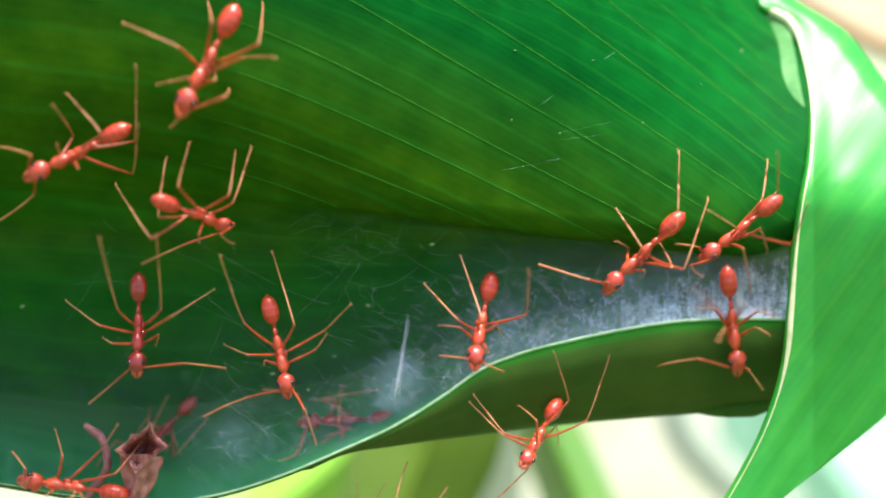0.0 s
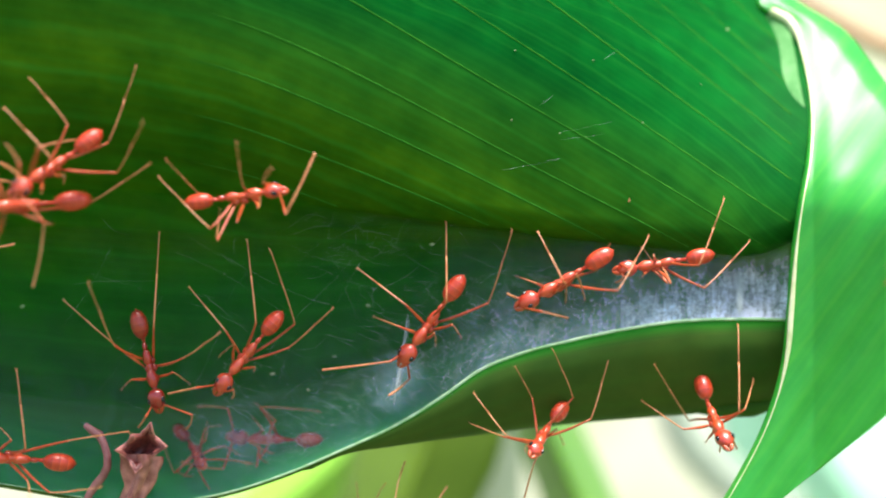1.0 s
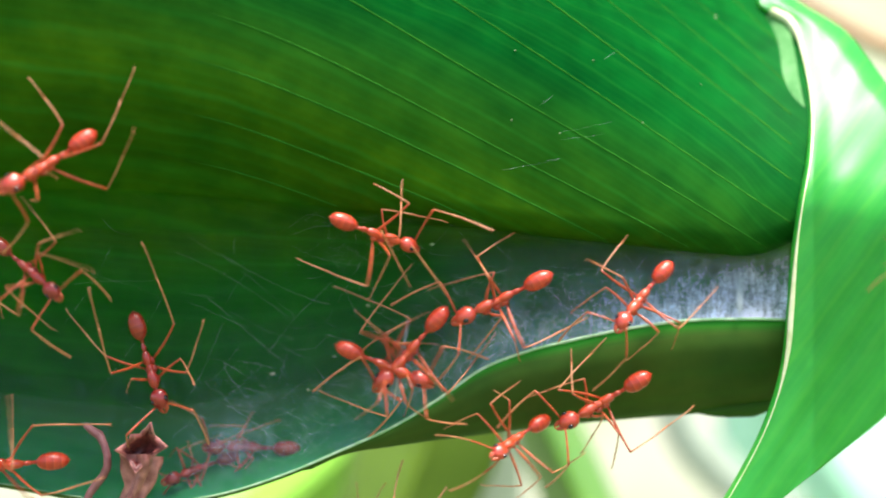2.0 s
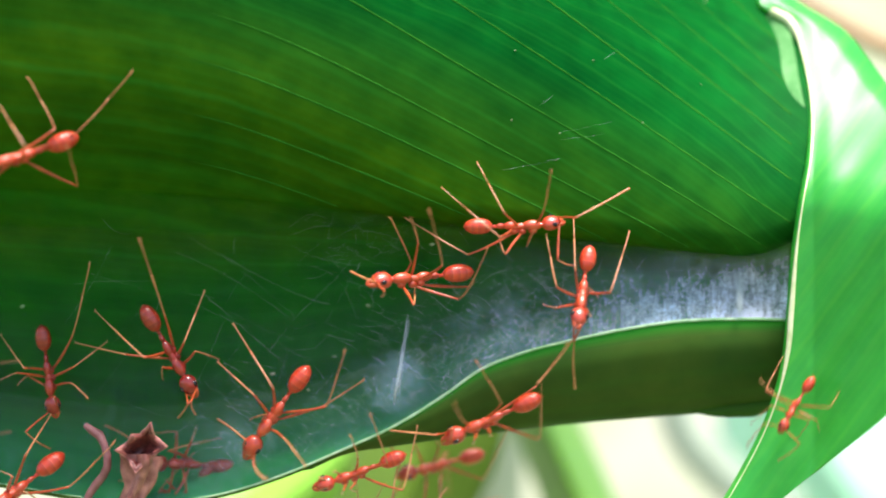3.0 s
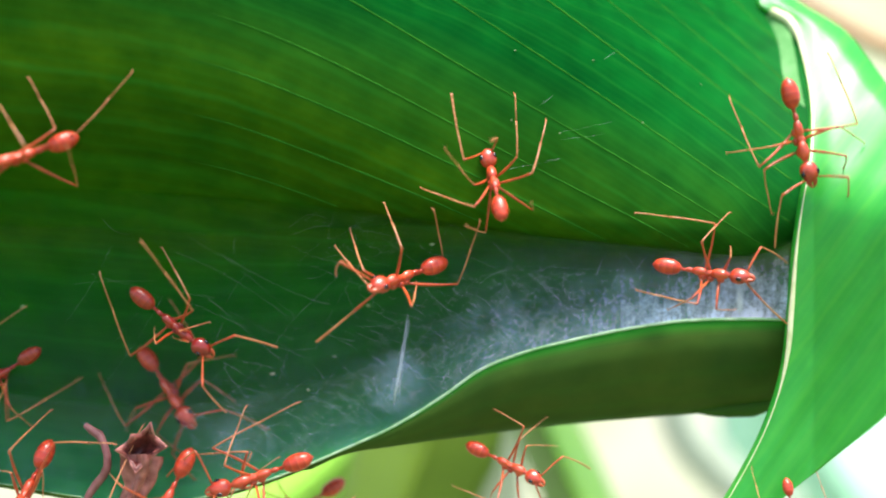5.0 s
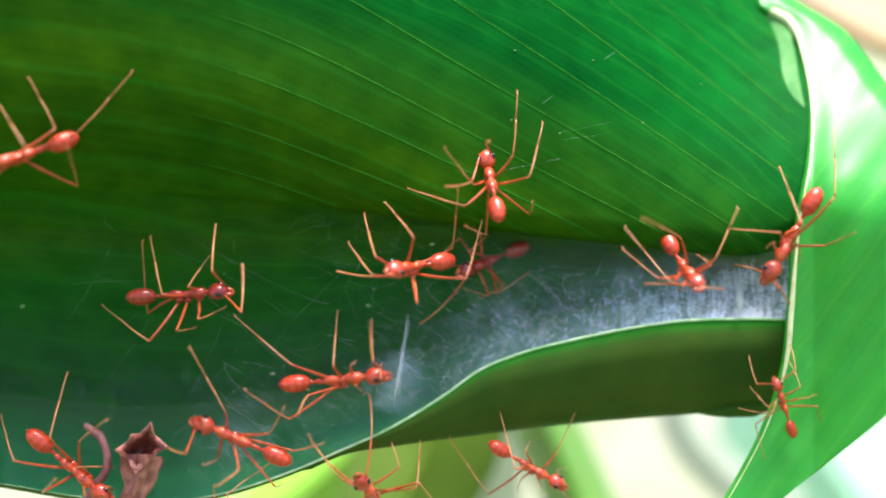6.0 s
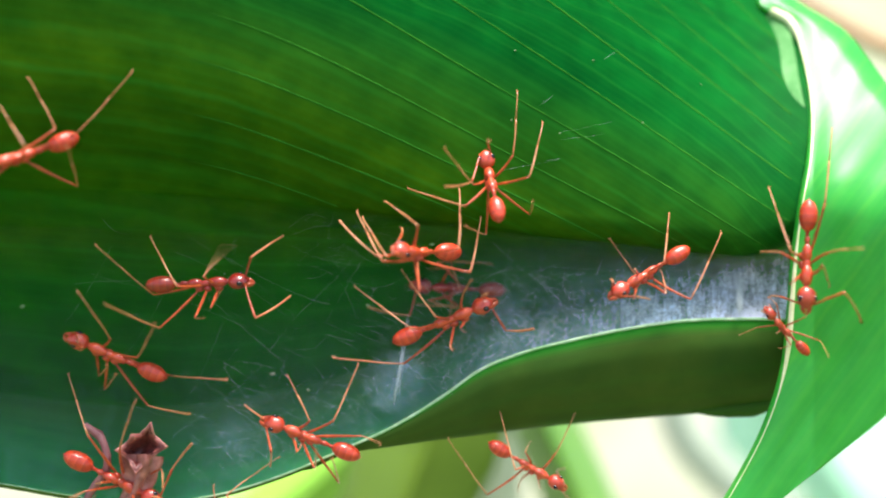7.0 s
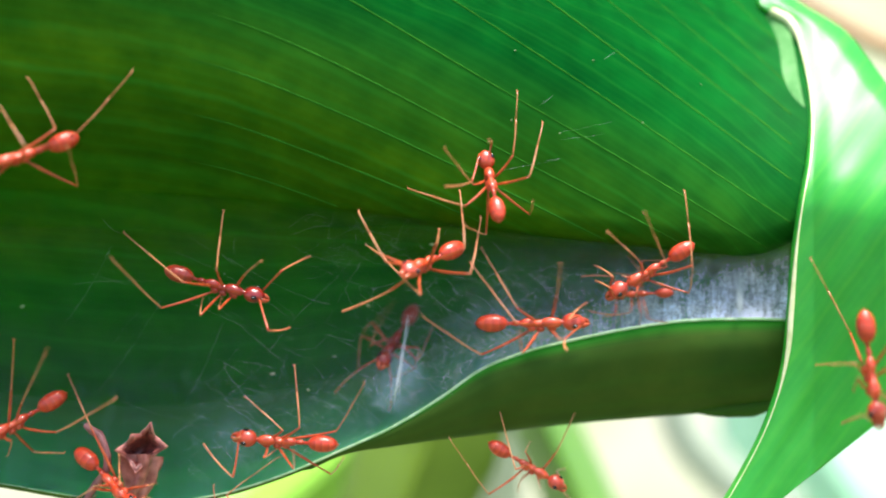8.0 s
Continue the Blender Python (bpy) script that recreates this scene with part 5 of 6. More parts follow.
limbs_at(cross, 6.5, [(648, 765, 610, 695), (690, 800, 697, 690), (722, 840, 712, 765), (545, 810, 495, 770), (610, 850, 540, 832), (625, 880, 630, 850)], [(575, 750, 560, 765), (590, 735, 585, 722)])
limbs_at(cross, 7, [(548, 745, 510, 665), (590, 745, 635, 645), (640, 772, 675, 785), (557, 830, 560, 800), (600, 855, 590, 815), (525, 800, 540, 775)], [(465, 740, 433, 717), (480, 800, 478, 825)])
limbs_at(cross, 7.5, [(510, 745, 512, 672), (543, 750, 528, 662), (610, 770, 680, 775), (595, 848, 610, 820), (520, 838, 528, 800), (493, 808, 505, 785)], [(430, 760, 402, 732), (435, 790, 410, 820)])
limbs_at(cross, 8, [(500, 762, 435, 702), (530, 757, 522, 647), (595, 763, 647, 678), (595, 845, 610, 812), (520, 830, 520, 800), (477, 820, 492, 795)], [(412, 845, 360, 785), (425, 775, 410, 775)])
stripe = walker("red ant with a striped gaster pacing over the silk", 1.27, [
    (0, 841, 617, 868, 502), (0.5, 755, 598, 852, 490), (1, 726, 621, 814, 497), (1.5, 737, 628, 814, 497),
    (1.7, 735, 630, 822, 493), (2.2, 640, 700, 740, 600), (2.8, 516, 775, 556, 651), (3, 456, 775, 537, 662),
    (3.5, 398, 790, 490, 676), (4, 400, 802, 472, 678), (4.5, 322, 878, 384, 760), (4.7, 305, 890, 372, 767),
    (5.2, 260, 960, 300, 850), (6, 200, 1050, 240, 940), (8, 200, 1050, 240, 940)], roll=((0, 0), (0.3, -15), (1.7, -15), (3, 0)))
limbs_at(stripe, 0, [(930, 558, 938, 480), (855, 570, 815, 452), (810, 566, 750, 502), (815, 580, 775, 575), (878, 575, 888, 590)], [(822, 634, 778, 630), (860, 645, 890, 658)])
limbs_at(stripe, 0.5, [(775, 537, 702, 463), (831, 582, 812, 448), (897, 543, 903, 408), (862, 567, 878, 502), (748, 563, 705, 545), (788, 575, 792, 595)], [(730, 603, 690, 593), (745, 630, 775, 640)])
limbs_at(stripe, 1, [(718, 540, 633, 475), (790, 535, 790, 393), (868, 535, 908, 410), (703, 577, 660, 560), (800, 575, 818, 598), (768, 590, 773, 612)], [(690, 640, 570, 655), (725, 670, 688, 700)])
limbs_at(stripe, 1.5, [(782, 520, 755, 497), (792, 535, 790, 390), (868, 535, 905, 408), (703, 577, 655, 555), (800, 565, 822, 588), (770, 595, 778, 612)], [(705, 640, 665, 670), (760, 655, 805, 690)])
limbs_at(stripe, 3, [(483, 687, 413, 573), (577, 720, 612, 623), (582, 717, 645, 673), (450, 700, 385, 640), (465, 727, 443, 740), (500, 780, 540, 822)], [(430, 772, 385, 742), (455, 820, 472, 850)])
limbs_at(stripe, 3.5, [(450, 700, 410, 575), (535, 720, 612, 627), (478, 768, 512, 735), (422, 720, 388, 640), (395, 745, 355, 765), (450, 785, 465, 813)], [(365, 805, 320, 813), (400, 830, 408, 865)])
limbs_at(stripe, 4, [(445, 705, 410, 578), (523, 718, 612, 630), (388, 722, 322, 672), (478, 767, 510, 735), (405, 750, 378, 763), (443, 798, 440, 785)], [(420, 845, 440, 870), (390, 815, 375, 818)])
limbs_at(stripe, 4.5, [(345, 778, 348, 655), (443, 757, 512, 645), (300, 803, 265, 745), (405, 855, 440, 835), (308, 850, 315, 825), (370, 870, 372, 882)], [])
brace = walker("orange ant bracing itself across the silk gap", 1.27, [
    (0, 1095, 490, 1200, 388), (0.5, 1012, 530, 1139, 434), (1, 943, 530, 1075, 450), (1.5, 896, 556, 1023, 468),
    (1.7, 882, 554, 1015, 475), (2.3, 770, 560, 900, 500), (2.8, 697, 530, 797, 500), (3, 690, 496, 820, 484),
    (3.5, 680, 502, 764, 473), (4, 682, 502, 765, 472), (4.5, 682, 502, 766, 472), (5.8, 684, 498, 772, 470),
    (6, 708, 476, 776, 465), (6.5, 706, 468, 777, 455), (7, 720, 447, 785, 447), (7.5, 741, 461, 792, 447),
    (8, 742, 470, 787, 450)], roll=((0, -25), (1.7, -25), (2.8, -50), (3.3, -50), (3.6, -40), (8, -35)))
limbs_at(brace, 0, [(1137, 440, 1090, 368), (1198, 405, 1203, 268), (1210, 477, 1255, 352), (1190, 475, 1170, 430), (1112, 440, 1090, 425), (1140, 478, 1140, 492)], [(1040, 495, 953, 468), (1075, 500, 1068, 505)])
limbs_at(brace, 0.5, [(1040, 470, 953, 408), (1118, 495, 1112, 355), (1168, 500, 1218, 370), (1112, 510, 1118, 514), (1025, 490, 993, 468)], [(980, 518, 925, 490), (985, 545, 1022, 582)])
limbs_at(brace, 1, [(998, 500, 952, 410), (1093, 515, 1150, 418), (1057, 478, 1115, 355), (1020, 485, 1037, 530), (1000, 500, 1003, 533), (950, 502, 912, 488)], [(915, 528, 898, 520), (960, 552, 1005, 563)])
limbs_at(brace, 1.5, [(952, 510, 952, 410), (1052, 520, 1117, 407), (1020, 450, 1068, 397), (972, 520, 987, 558), (948, 545, 950, 565), (925, 505, 890, 518)], [(862, 553, 835, 538), (895, 590, 893, 625)])
limbs_at(brace, 3, [(728, 465, 692, 385), (783, 470, 762, 375), (812, 530, 840, 500), (830, 508, 865, 440), (732, 540, 735, 505), (740, 430, 728, 385)], [(665, 500, 620, 480), (680, 515, 675, 525)])
limbs_at(brace, 3.5, [(648, 502, 585, 432), (642, 478, 615, 407), (710, 440, 680, 358), (783, 470, 762, 377), (812, 494, 850, 388), (735, 543, 741, 500)], [(625, 553, 548, 590), (665, 480, 660, 472)])
limbs_at(brace, 4.7, [(648, 502, 585, 432), (642, 478, 615, 407), (710, 440, 680, 358), (783, 470, 762, 377), (812, 494, 850, 388), (737, 543, 741, 500)], [(625, 553, 548, 590), (665, 480, 660, 472)])
limbs_at(brace, 6, [(665, 455, 643, 378), (732, 420, 682, 357), (800, 440, 812, 335), (825, 492, 855, 388), (738, 537, 735, 492), (660, 488, 615, 430)], [(665, 490, 595, 480), (690, 470, 682, 470)])
limbs_at(brace, 6.5, [(662, 468, 585, 410), (663, 440, 635, 367), (735, 420, 680, 357), (803, 440, 815, 335), (827, 490, 853, 387), (745, 530, 745, 490)], [(650, 495, 557, 491), (692, 460, 688, 452)])
limbs_at(brace, 7, [(677, 462, 630, 375), (685, 455, 640, 385), (740, 400, 682, 355), (812, 440, 815, 335), (832, 482, 853, 383), (742, 515, 740, 470)], [(665, 452, 600, 390), (710, 415, 708, 402)])
limbs_at(brace, 7.5, [(680, 465, 637, 375), (685, 418, 655, 385), (740, 517, 668, 410), (820, 440, 812, 335), (835, 482, 853, 385)], [(680, 495, 603, 440), (725, 470, 720, 478)])
limbs_at(brace, 8, [(683, 463, 633, 375), (672, 450, 645, 432), (745, 522, 680, 460), (822, 440, 815, 335), (832, 485, 853, 385), (773, 432, 778, 403)], [(690, 515, 605, 552), (722, 462, 715, 470)])
thick = walker("bright orange ant working along the thick silk", 1.16, [
    (0, 1268, 440, 1372, 357), (0.5, 1139, 503, 1262, 437), (1, 1122, 475, 1250, 453), (1.5, 1177, 548, 1275, 452),
    (1.7, 1150, 560, 1246, 479), (2.8, 1000, 552, 1032, 459), (3, 1020, 551, 1043, 455), (3.3, 1112, 520, 1066, 460),
    (3.5, 1133, 490, 1077, 461), (4, 1179, 492, 1099, 458), (4.5, 1250, 481, 1132, 465), (4.7, 1290, 490, 1173, 474),
    (5.8, 1266, 487, 1181, 450), (6, 1211, 487, 1193, 442), (6.2, 1140, 490, 1190, 440), (6.5, 1100, 470, 1201, 441),
    (7, 1103, 507, 1208, 448), (7.5, 1137, 512, 1265, 440), (8, 1098, 512, 1220, 437)], roll=((0, -25), (1.7, -25), (2.8, 0), (3.2, 0), (3.6, 40), (4.7, 40), (5.8, 35), (6.05, 0), (6.4, -25), (8, -30)))
limbs_at(thick, 0, [(1305, 405, 1257, 373), (1352, 350, 1360, 282), (1380, 335, 1378, 270), (1400, 433, 1432, 360), (1345, 405, 1360, 447), (1315, 440, 1330, 518)], [(1230, 435, 1195, 432), (1222, 470, 1245, 490)])
limbs_at(thick, 0.5, [(1245, 470, 1284, 352), (1295, 480, 1370, 390), (1222, 480, 1230, 512), (1185, 470, 1170, 480)], [(1120, 530, 1180, 562), (1120, 505, 1105, 500)])
limbs_at(thick, 1, [(1237, 470, 1283, 352), (1247, 510, 1328, 428), (1185, 500, 1138, 438), (1187, 502, 1165, 458), (1140, 485, 1135, 492)], [(1105, 490, 1090, 500), (1110, 475, 1098, 470)])
limbs_at(thick, 1.5, [(1248, 472, 1282, 352), (1292, 518, 1325, 428), (1175, 493, 1130, 445), (1250, 530, 1285, 555), (1228, 535, 1215, 560)], [(1160, 575, 1140, 572), (1170, 570, 1180, 585)])
limbs_at(thick, 3, [(1018, 478, 1015, 383), (1080, 518, 1115, 410), (1040, 510, 1060, 525), (985, 508, 966, 415), (985, 545, 960, 540)], [(1015, 600, 950, 680), (1016, 605, 1018, 690)])
limbs_at(thick, 3.5, [(1040, 515, 970, 407), (1073, 525, 1080, 488), (1133, 478, 1108, 360), (1160, 473, 1205, 380), (1098, 505, 1100, 518)], [(1205, 492, 1245, 445), (1140, 500, 1148, 498)])
limbs_at(thick, 4, [(1092, 532, 1015, 425), (1155, 475, 1110, 362), (1188, 470, 1203, 382), (1200, 475, 1225, 440), (1138, 515, 1130, 490)], [(1165, 525, 1145, 550), (1245, 497, 1260, 490)])
limbs_at(thick, 4.5, [(1110, 512, 1015, 425), (1185, 497, 1122, 387), (1210, 455, 1200, 382), (1253, 465, 1280, 410)], [(1320, 465, 1357, 418), (1265, 510, 1245, 540)])
limbs_at(thick, 6, [(1190, 503, 1105, 403), (1165, 493, 1100, 440), (1205, 422, 1140, 386), (1265, 460, 1307, 368), (1258, 470, 1235, 450)], [(1240, 507, 1280, 512), (1180, 503, 1140, 503)])
limbs_at(thick, 6.5, [(1143, 498, 1080, 423), (1262, 470, 1275, 335), (1168, 520, 1165, 460), (1185, 505, 1220, 445), (1150, 430, 1148, 410)], [(1090, 480, 1085, 490), (1095, 465, 1085, 460)])
limbs_at(thick, 7, [(1135, 502, 1080, 423), (1175, 465, 1185, 375), (1178, 520, 1172, 480), (1222, 530, 1278, 413)], [(1125, 525, 1150, 530), (1085, 500, 1080, 495)])
limbs_at(thick, 7.5, [(1195, 463, 1145, 378), (1250, 492, 1183, 375), (1283, 498, 1322, 370), (1218, 490, 1222, 503), (1138, 477, 1103, 472)], [(1095, 492, 1028, 463), (1120, 505, 1110, 500)])
limbs_at(thick, 8, [(1132, 463, 1078, 412), (1180, 472, 1143, 378), (1225, 470, 1213, 338), (1223, 520, 1228, 475)], [(1085, 490, 1052, 470), (1080, 510, 1053, 497)])
hang = walker("orange ant hanging on the dark underside of the lip", 1.12, [
    (0, 933, 795, 982, 727), (0.5, 940, 790, 983, 727), (1, 944, 780, 989, 735), (1.5, 942, 780, 988, 735),
    (1.7, 937, 778, 985, 735), (2.3, 800, 800, 900, 780), (2.8, 650, 830, 745, 805), (3, 590, 853, 705, 810),
    (3.5, 553, 875, 638, 830), (3.8, 500, 905, 590, 870), (4.2, 420, 960, 500, 910), (8, 420, 960, 500, 910)], roll=((0, -10), (1.7, -10), (2.6, -35), (8, -35)))
limbs_at(hang, 0, [(1013, 703, 982, 622), (1048, 741, 1080, 632), (893, 768, 838, 700), (890, 770, 830, 712), (950, 745, 918, 716), (985, 755, 990, 785)], [(930, 835, 880, 882), (925, 800, 922, 806)])
limbs_at(hang, 0.5, [(1013, 703, 982, 618), (1048, 741, 1082, 630), (893, 775, 838, 695), (890, 778, 820, 760), (943, 705, 890, 660), (985, 755, 990, 785)], [(945, 820, 925, 882), (932, 795, 930, 803)])
limbs_at(hang, 1, [(1015, 703, 980, 618), (1050, 740, 1080, 630), (898, 773, 838, 697), (890, 773, 828, 748), (942, 705, 912, 648), (985, 760, 998, 785)], [(945, 820, 928, 882), (932, 790, 930, 800)])
limbs_at(hang, 1.5, [(1015, 703, 980, 618), (1050, 740, 1080, 630), (898, 773, 838, 697), (890, 773, 828, 748), (943, 712, 912, 658), (985, 760, 998, 785)], [(935, 825, 918, 882), (932, 790, 930, 800)])
limbs_at(hang, 3, [(685, 820, 657, 735), (630, 810, 622, 772), (713, 868, 740, 755), (620, 865, 630, 872)], [(575, 850, 565, 845), (580, 862, 570, 868)])
limbs_at(hang, 3.5, [(663, 873, 692, 792), (592, 855, 572, 800), (545, 870, 495, 825)], [])
lipwalk = walker("orange-red ant wandering along the wavy lip", 1.25, [
    (0, 1303, 628, 1287, 485), (0.5, 1202, 743, 1258, 648), (1, 1260, 760, 1250, 692), (1.5, 1112, 763, 1220, 655),
    (1.7, 1066, 747, 1180, 672), (2.8, 902, 724, 1026, 664), (3, 818, 765, 945, 708), (3.5, 703, 771, 830, 746),
    (4, 576, 738, 715, 751), (4.5, 452, 837, 585, 785), (4.7, 435, 866, 570, 800), (5.2, 400, 850, 525, 820),
    (5.8, 403, 810, 528, 818), (6, 371, 756, 504, 814), (6.5, 318, 618, 406, 714), (7, 155, 610, 279, 664),
    (7.5, 67, 664, 212, 648), (8, 0, 768, 92, 710)], roll=((0, 0), (1.4, 0), (1.6, -25), (4.7, -25), (5.8, -20), (6.3, -10), (7, -25), (8, -25)))
limbs_at(lipwalk, 0, [(1340, 552, 1368, 555), (1335, 580, 1362, 590), (1250, 530, 1225, 505), (1265, 548, 1235, 543), (1285, 580, 1270, 602)], [(1235, 635, 1153, 650), (1325, 655, 1350, 690)])
limbs_at(lipwalk, 0.5, [(1233, 630, 1247, 500), (1300, 660, 1315, 495), (1278, 715, 1300, 640), (1195, 705, 1120, 655), (1180, 725, 1165, 690)], [(1240, 770, 1285, 775), (1195, 760, 1185, 765)])
limbs_at(lipwalk, 1, [(1220, 745, 1157, 645), (1210, 760, 1135, 710), (1308, 730, 1307, 575), (1318, 725, 1335, 670)], [])
limbs_at(lipwalk, 1.5, [(1160, 705, 1085, 650), (1195, 680, 1160, 575), (1257, 692, 1308, 575), (1232, 630, 1200, 580), (1200, 715, 1222, 728), (1098, 710, 1070, 688)], [(1095, 772, 1082, 766), (1105, 775, 1095, 780)])
limbs_at(lipwalk, 3, [(887, 715, 845, 640), (955, 778, 960, 692), (955, 680, 1005, 608), (825, 745, 803, 718)], [(770, 770, 690, 762), (800, 760, 792, 765)])
limbs_at(lipwalk, 3.5, [(855, 732, 900, 645), (852, 795, 848, 755), (775, 738, 745, 712), (745, 735, 705, 690), (738, 802, 725, 806), (753, 818, 757, 790)], [(690, 778, 682, 770), (690, 762, 680, 760)])
limbs_at(lipwalk, 4, [(672, 725, 692, 660), (713, 735, 725, 665), (710, 808, 720, 775), (640, 800, 642, 770), (603, 780, 615, 760), (620, 718, 585, 690)], [(570, 690, 555, 605), (560, 740, 552, 735)])
limbs_at(lipwalk, 4.5, [(567, 780, 617, 705), (515, 795, 470, 720), (595, 848, 640, 797), (535, 830, 542, 865), (495, 845, 488, 865), (480, 805, 458, 760)], [(440, 830, 432, 828), (440, 842, 432, 848)])
limbs_at(lipwalk, 6, [(475, 768, 505, 722), (400, 732, 336, 615), (385, 812, 360, 825), (422, 832, 385, 862), (487, 862, 505, 855), (520, 798, 575, 785)], [(328, 803, 290, 788), (360, 745, 352, 742)])
limbs_at(lipwalk, 6.5, [(403, 655, 447, 588), (385, 762, 437, 820), (440, 718, 490, 745), (325, 712, 300, 700), (375, 635, 383, 617), (320, 645, 300, 645)], [(248, 617, 190, 580), (305, 600, 300, 598)])
limbs_at(lipwalk, 7, [(243, 633, 275, 575), (265, 722, 335, 735), (300, 665, 402, 673), (185, 690, 205, 665), (175, 665, 190, 650), (195, 600, 140, 518)], [(140, 605, 132, 600), (145, 615, 140, 620)])
limbs_at(lipwalk, 7.5, [(150, 640, 165, 525), (205, 632, 295, 577), (228, 700, 335, 737), (140, 705, 145, 670), (108, 632, 75, 628), (115, 690, 120, 675)], [(40, 660, 15, 650), (65, 725, 55, 765)])
limbs_at(lipwalk, 8, [(20, 690, 25, 600), (38, 715, 80, 625), (60, 800, 115, 803), (20, 780, 15, 808), (100, 765, 205, 708)], [])
flower = walker("orange ant beside the dry brown flower", 1.28, [
    (0, 73, 853, 215, 875), (0.5, 14, 812, 160, 845), (1, -12, 800, 108, 822), (1.7, -12, 800, 105, 825),
    (2.2, -30, 840, 90, 815), (2.8, 5, 890, 86, 820), (3.5, 5, 890, 88, 828), (4.7, 5, 890, 88, 828),
    (5.2, 80, 905, 62, 790), (5.8, 148, 862, 52, 765), (6, 172, 867, 59, 771), (6.5, 203, 874, 82, 790),
    (7, 258, 876, 127, 810), (7.5, 330, 840, 185, 820), (8, 240, 875, 145, 812)])
limbs_at(flower, 0, [(110, 805, 98, 758), (180, 795, 210, 750), (205, 838, 275, 752), (130, 870, 125, 885)], [(45, 830, 22, 800), (55, 845, 48, 850)])
limbs_at(flower, 0.5, [(90, 800, 70, 680), (60, 805, 15, 770), (150, 800, 230, 760), (88, 850, 78, 885), (130, 860, 150, 880), (28, 855, 0, 840)], [(0, 805, -10, 800), (0, 815, -10, 820)])
limbs_at(flower, 1, [(45, 795, 30, 655), (120, 782, 228, 763), (48, 850, 55, 878), (88, 872, 178, 865), (20, 780, 0, 755)], [])
limbs_at(flower, 1.5, [(45, 795, 30, 655), (120, 782, 228, 763), (48, 850, 55, 878), (88, 872, 178, 865), (20, 780, 0, 755)], [])
limbs_at(flower, 2.8, [(50, 808, 97, 722), (122, 862, 203, 785), (25, 845, 0, 832), (62, 872, 70, 885)], [])
limbs_at(flower, 4.7, [(50, 808, 97, 722), (122, 862, 203, 785), (25, 845, 0, 832), (62, 872, 70, 885)], [])
limbs_at(flower, 6, [(88, 776, 118, 660), (25, 816, 0, 735), (140, 782, 187, 742), (135, 828, 200, 825), (75, 872, 95, 850)], [(190, 850, 200, 868), (178, 880, 185, 890)])
limbs_at(flower, 6.5, [(115, 785, 120, 662), (35, 818, 0, 735), (175, 795, 232, 742), (170, 838, 220, 840), (105, 870, 98, 885)], [(215, 860, 225, 868), (210, 885, 215, 890)])
limbs_at(flower, 7, [(155, 770, 120, 662), (212, 795, 237, 710), (150, 870, 120, 885), (285, 830, 290, 860)], [(305, 830, 340, 785), (270, 880, 285, 885)])
limbs_at(flower, 7.5, [(200, 765, 157, 708), (165, 870, 120, 860), (250, 780, 255, 740), (305, 800, 330, 792), (315, 870, 345, 862)], [(380, 795, 440, 740), (350, 850, 368, 865)])
limbs_at(flower, 8, [(160, 755, 120, 663), (165, 865, 130, 885), (212, 860, 210, 790), (260, 860, 280, 855)], [(255, 880, 268, 886), (245, 885, 255, 895)])
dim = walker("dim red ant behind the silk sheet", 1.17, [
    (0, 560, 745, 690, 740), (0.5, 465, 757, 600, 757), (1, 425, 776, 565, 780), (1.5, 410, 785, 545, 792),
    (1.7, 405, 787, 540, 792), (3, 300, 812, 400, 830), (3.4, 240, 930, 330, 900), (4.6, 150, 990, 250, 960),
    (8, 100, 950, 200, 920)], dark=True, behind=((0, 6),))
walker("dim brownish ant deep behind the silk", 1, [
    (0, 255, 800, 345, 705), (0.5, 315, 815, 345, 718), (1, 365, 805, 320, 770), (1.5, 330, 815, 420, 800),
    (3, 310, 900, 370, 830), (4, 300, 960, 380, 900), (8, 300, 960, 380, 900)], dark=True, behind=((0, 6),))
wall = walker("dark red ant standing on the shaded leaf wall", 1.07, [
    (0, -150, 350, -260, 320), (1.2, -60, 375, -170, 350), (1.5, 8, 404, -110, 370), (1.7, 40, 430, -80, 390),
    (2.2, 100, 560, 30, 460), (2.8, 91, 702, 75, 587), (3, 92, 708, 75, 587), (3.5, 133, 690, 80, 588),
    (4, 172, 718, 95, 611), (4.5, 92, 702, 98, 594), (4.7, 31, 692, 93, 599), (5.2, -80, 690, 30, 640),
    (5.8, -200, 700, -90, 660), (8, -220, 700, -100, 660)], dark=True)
limbs_at(wall, 3, [(43, 652, 0, 592), (128, 595, 160, 468), (130, 650, 190, 605), (50, 665, 30, 680), (30, 660, 0, 672), (125, 678, 155, 702)], [(45, 765, 90, 795), (100, 718, 105, 728)])
limbs_at(wall, 3.5, [(50, 650, 0, 588), (130, 597, 158, 468), (148, 635, 208, 582), (72, 650, 58, 668), (170, 665, 280, 655), (60, 660, 10, 670)], [(140, 700, 148, 705), (128, 700, 125, 712)])
limbs_at(wall, 4, [(55, 645, 0, 583), (145, 600, 162, 465), (175, 658, 230, 605), (72, 690, 30, 655), (190, 680, 220, 690)], [(220, 718, 305, 720), (175, 730, 178, 740)])
limbs_at(wall, 4.5, [(62, 635, 5, 578), (147, 598, 160, 465), (135, 658, 180, 620), (62, 680, 75, 660), (140, 685, 170, 705)], [(55, 695, 20, 685), (140, 748, 125, 770)])
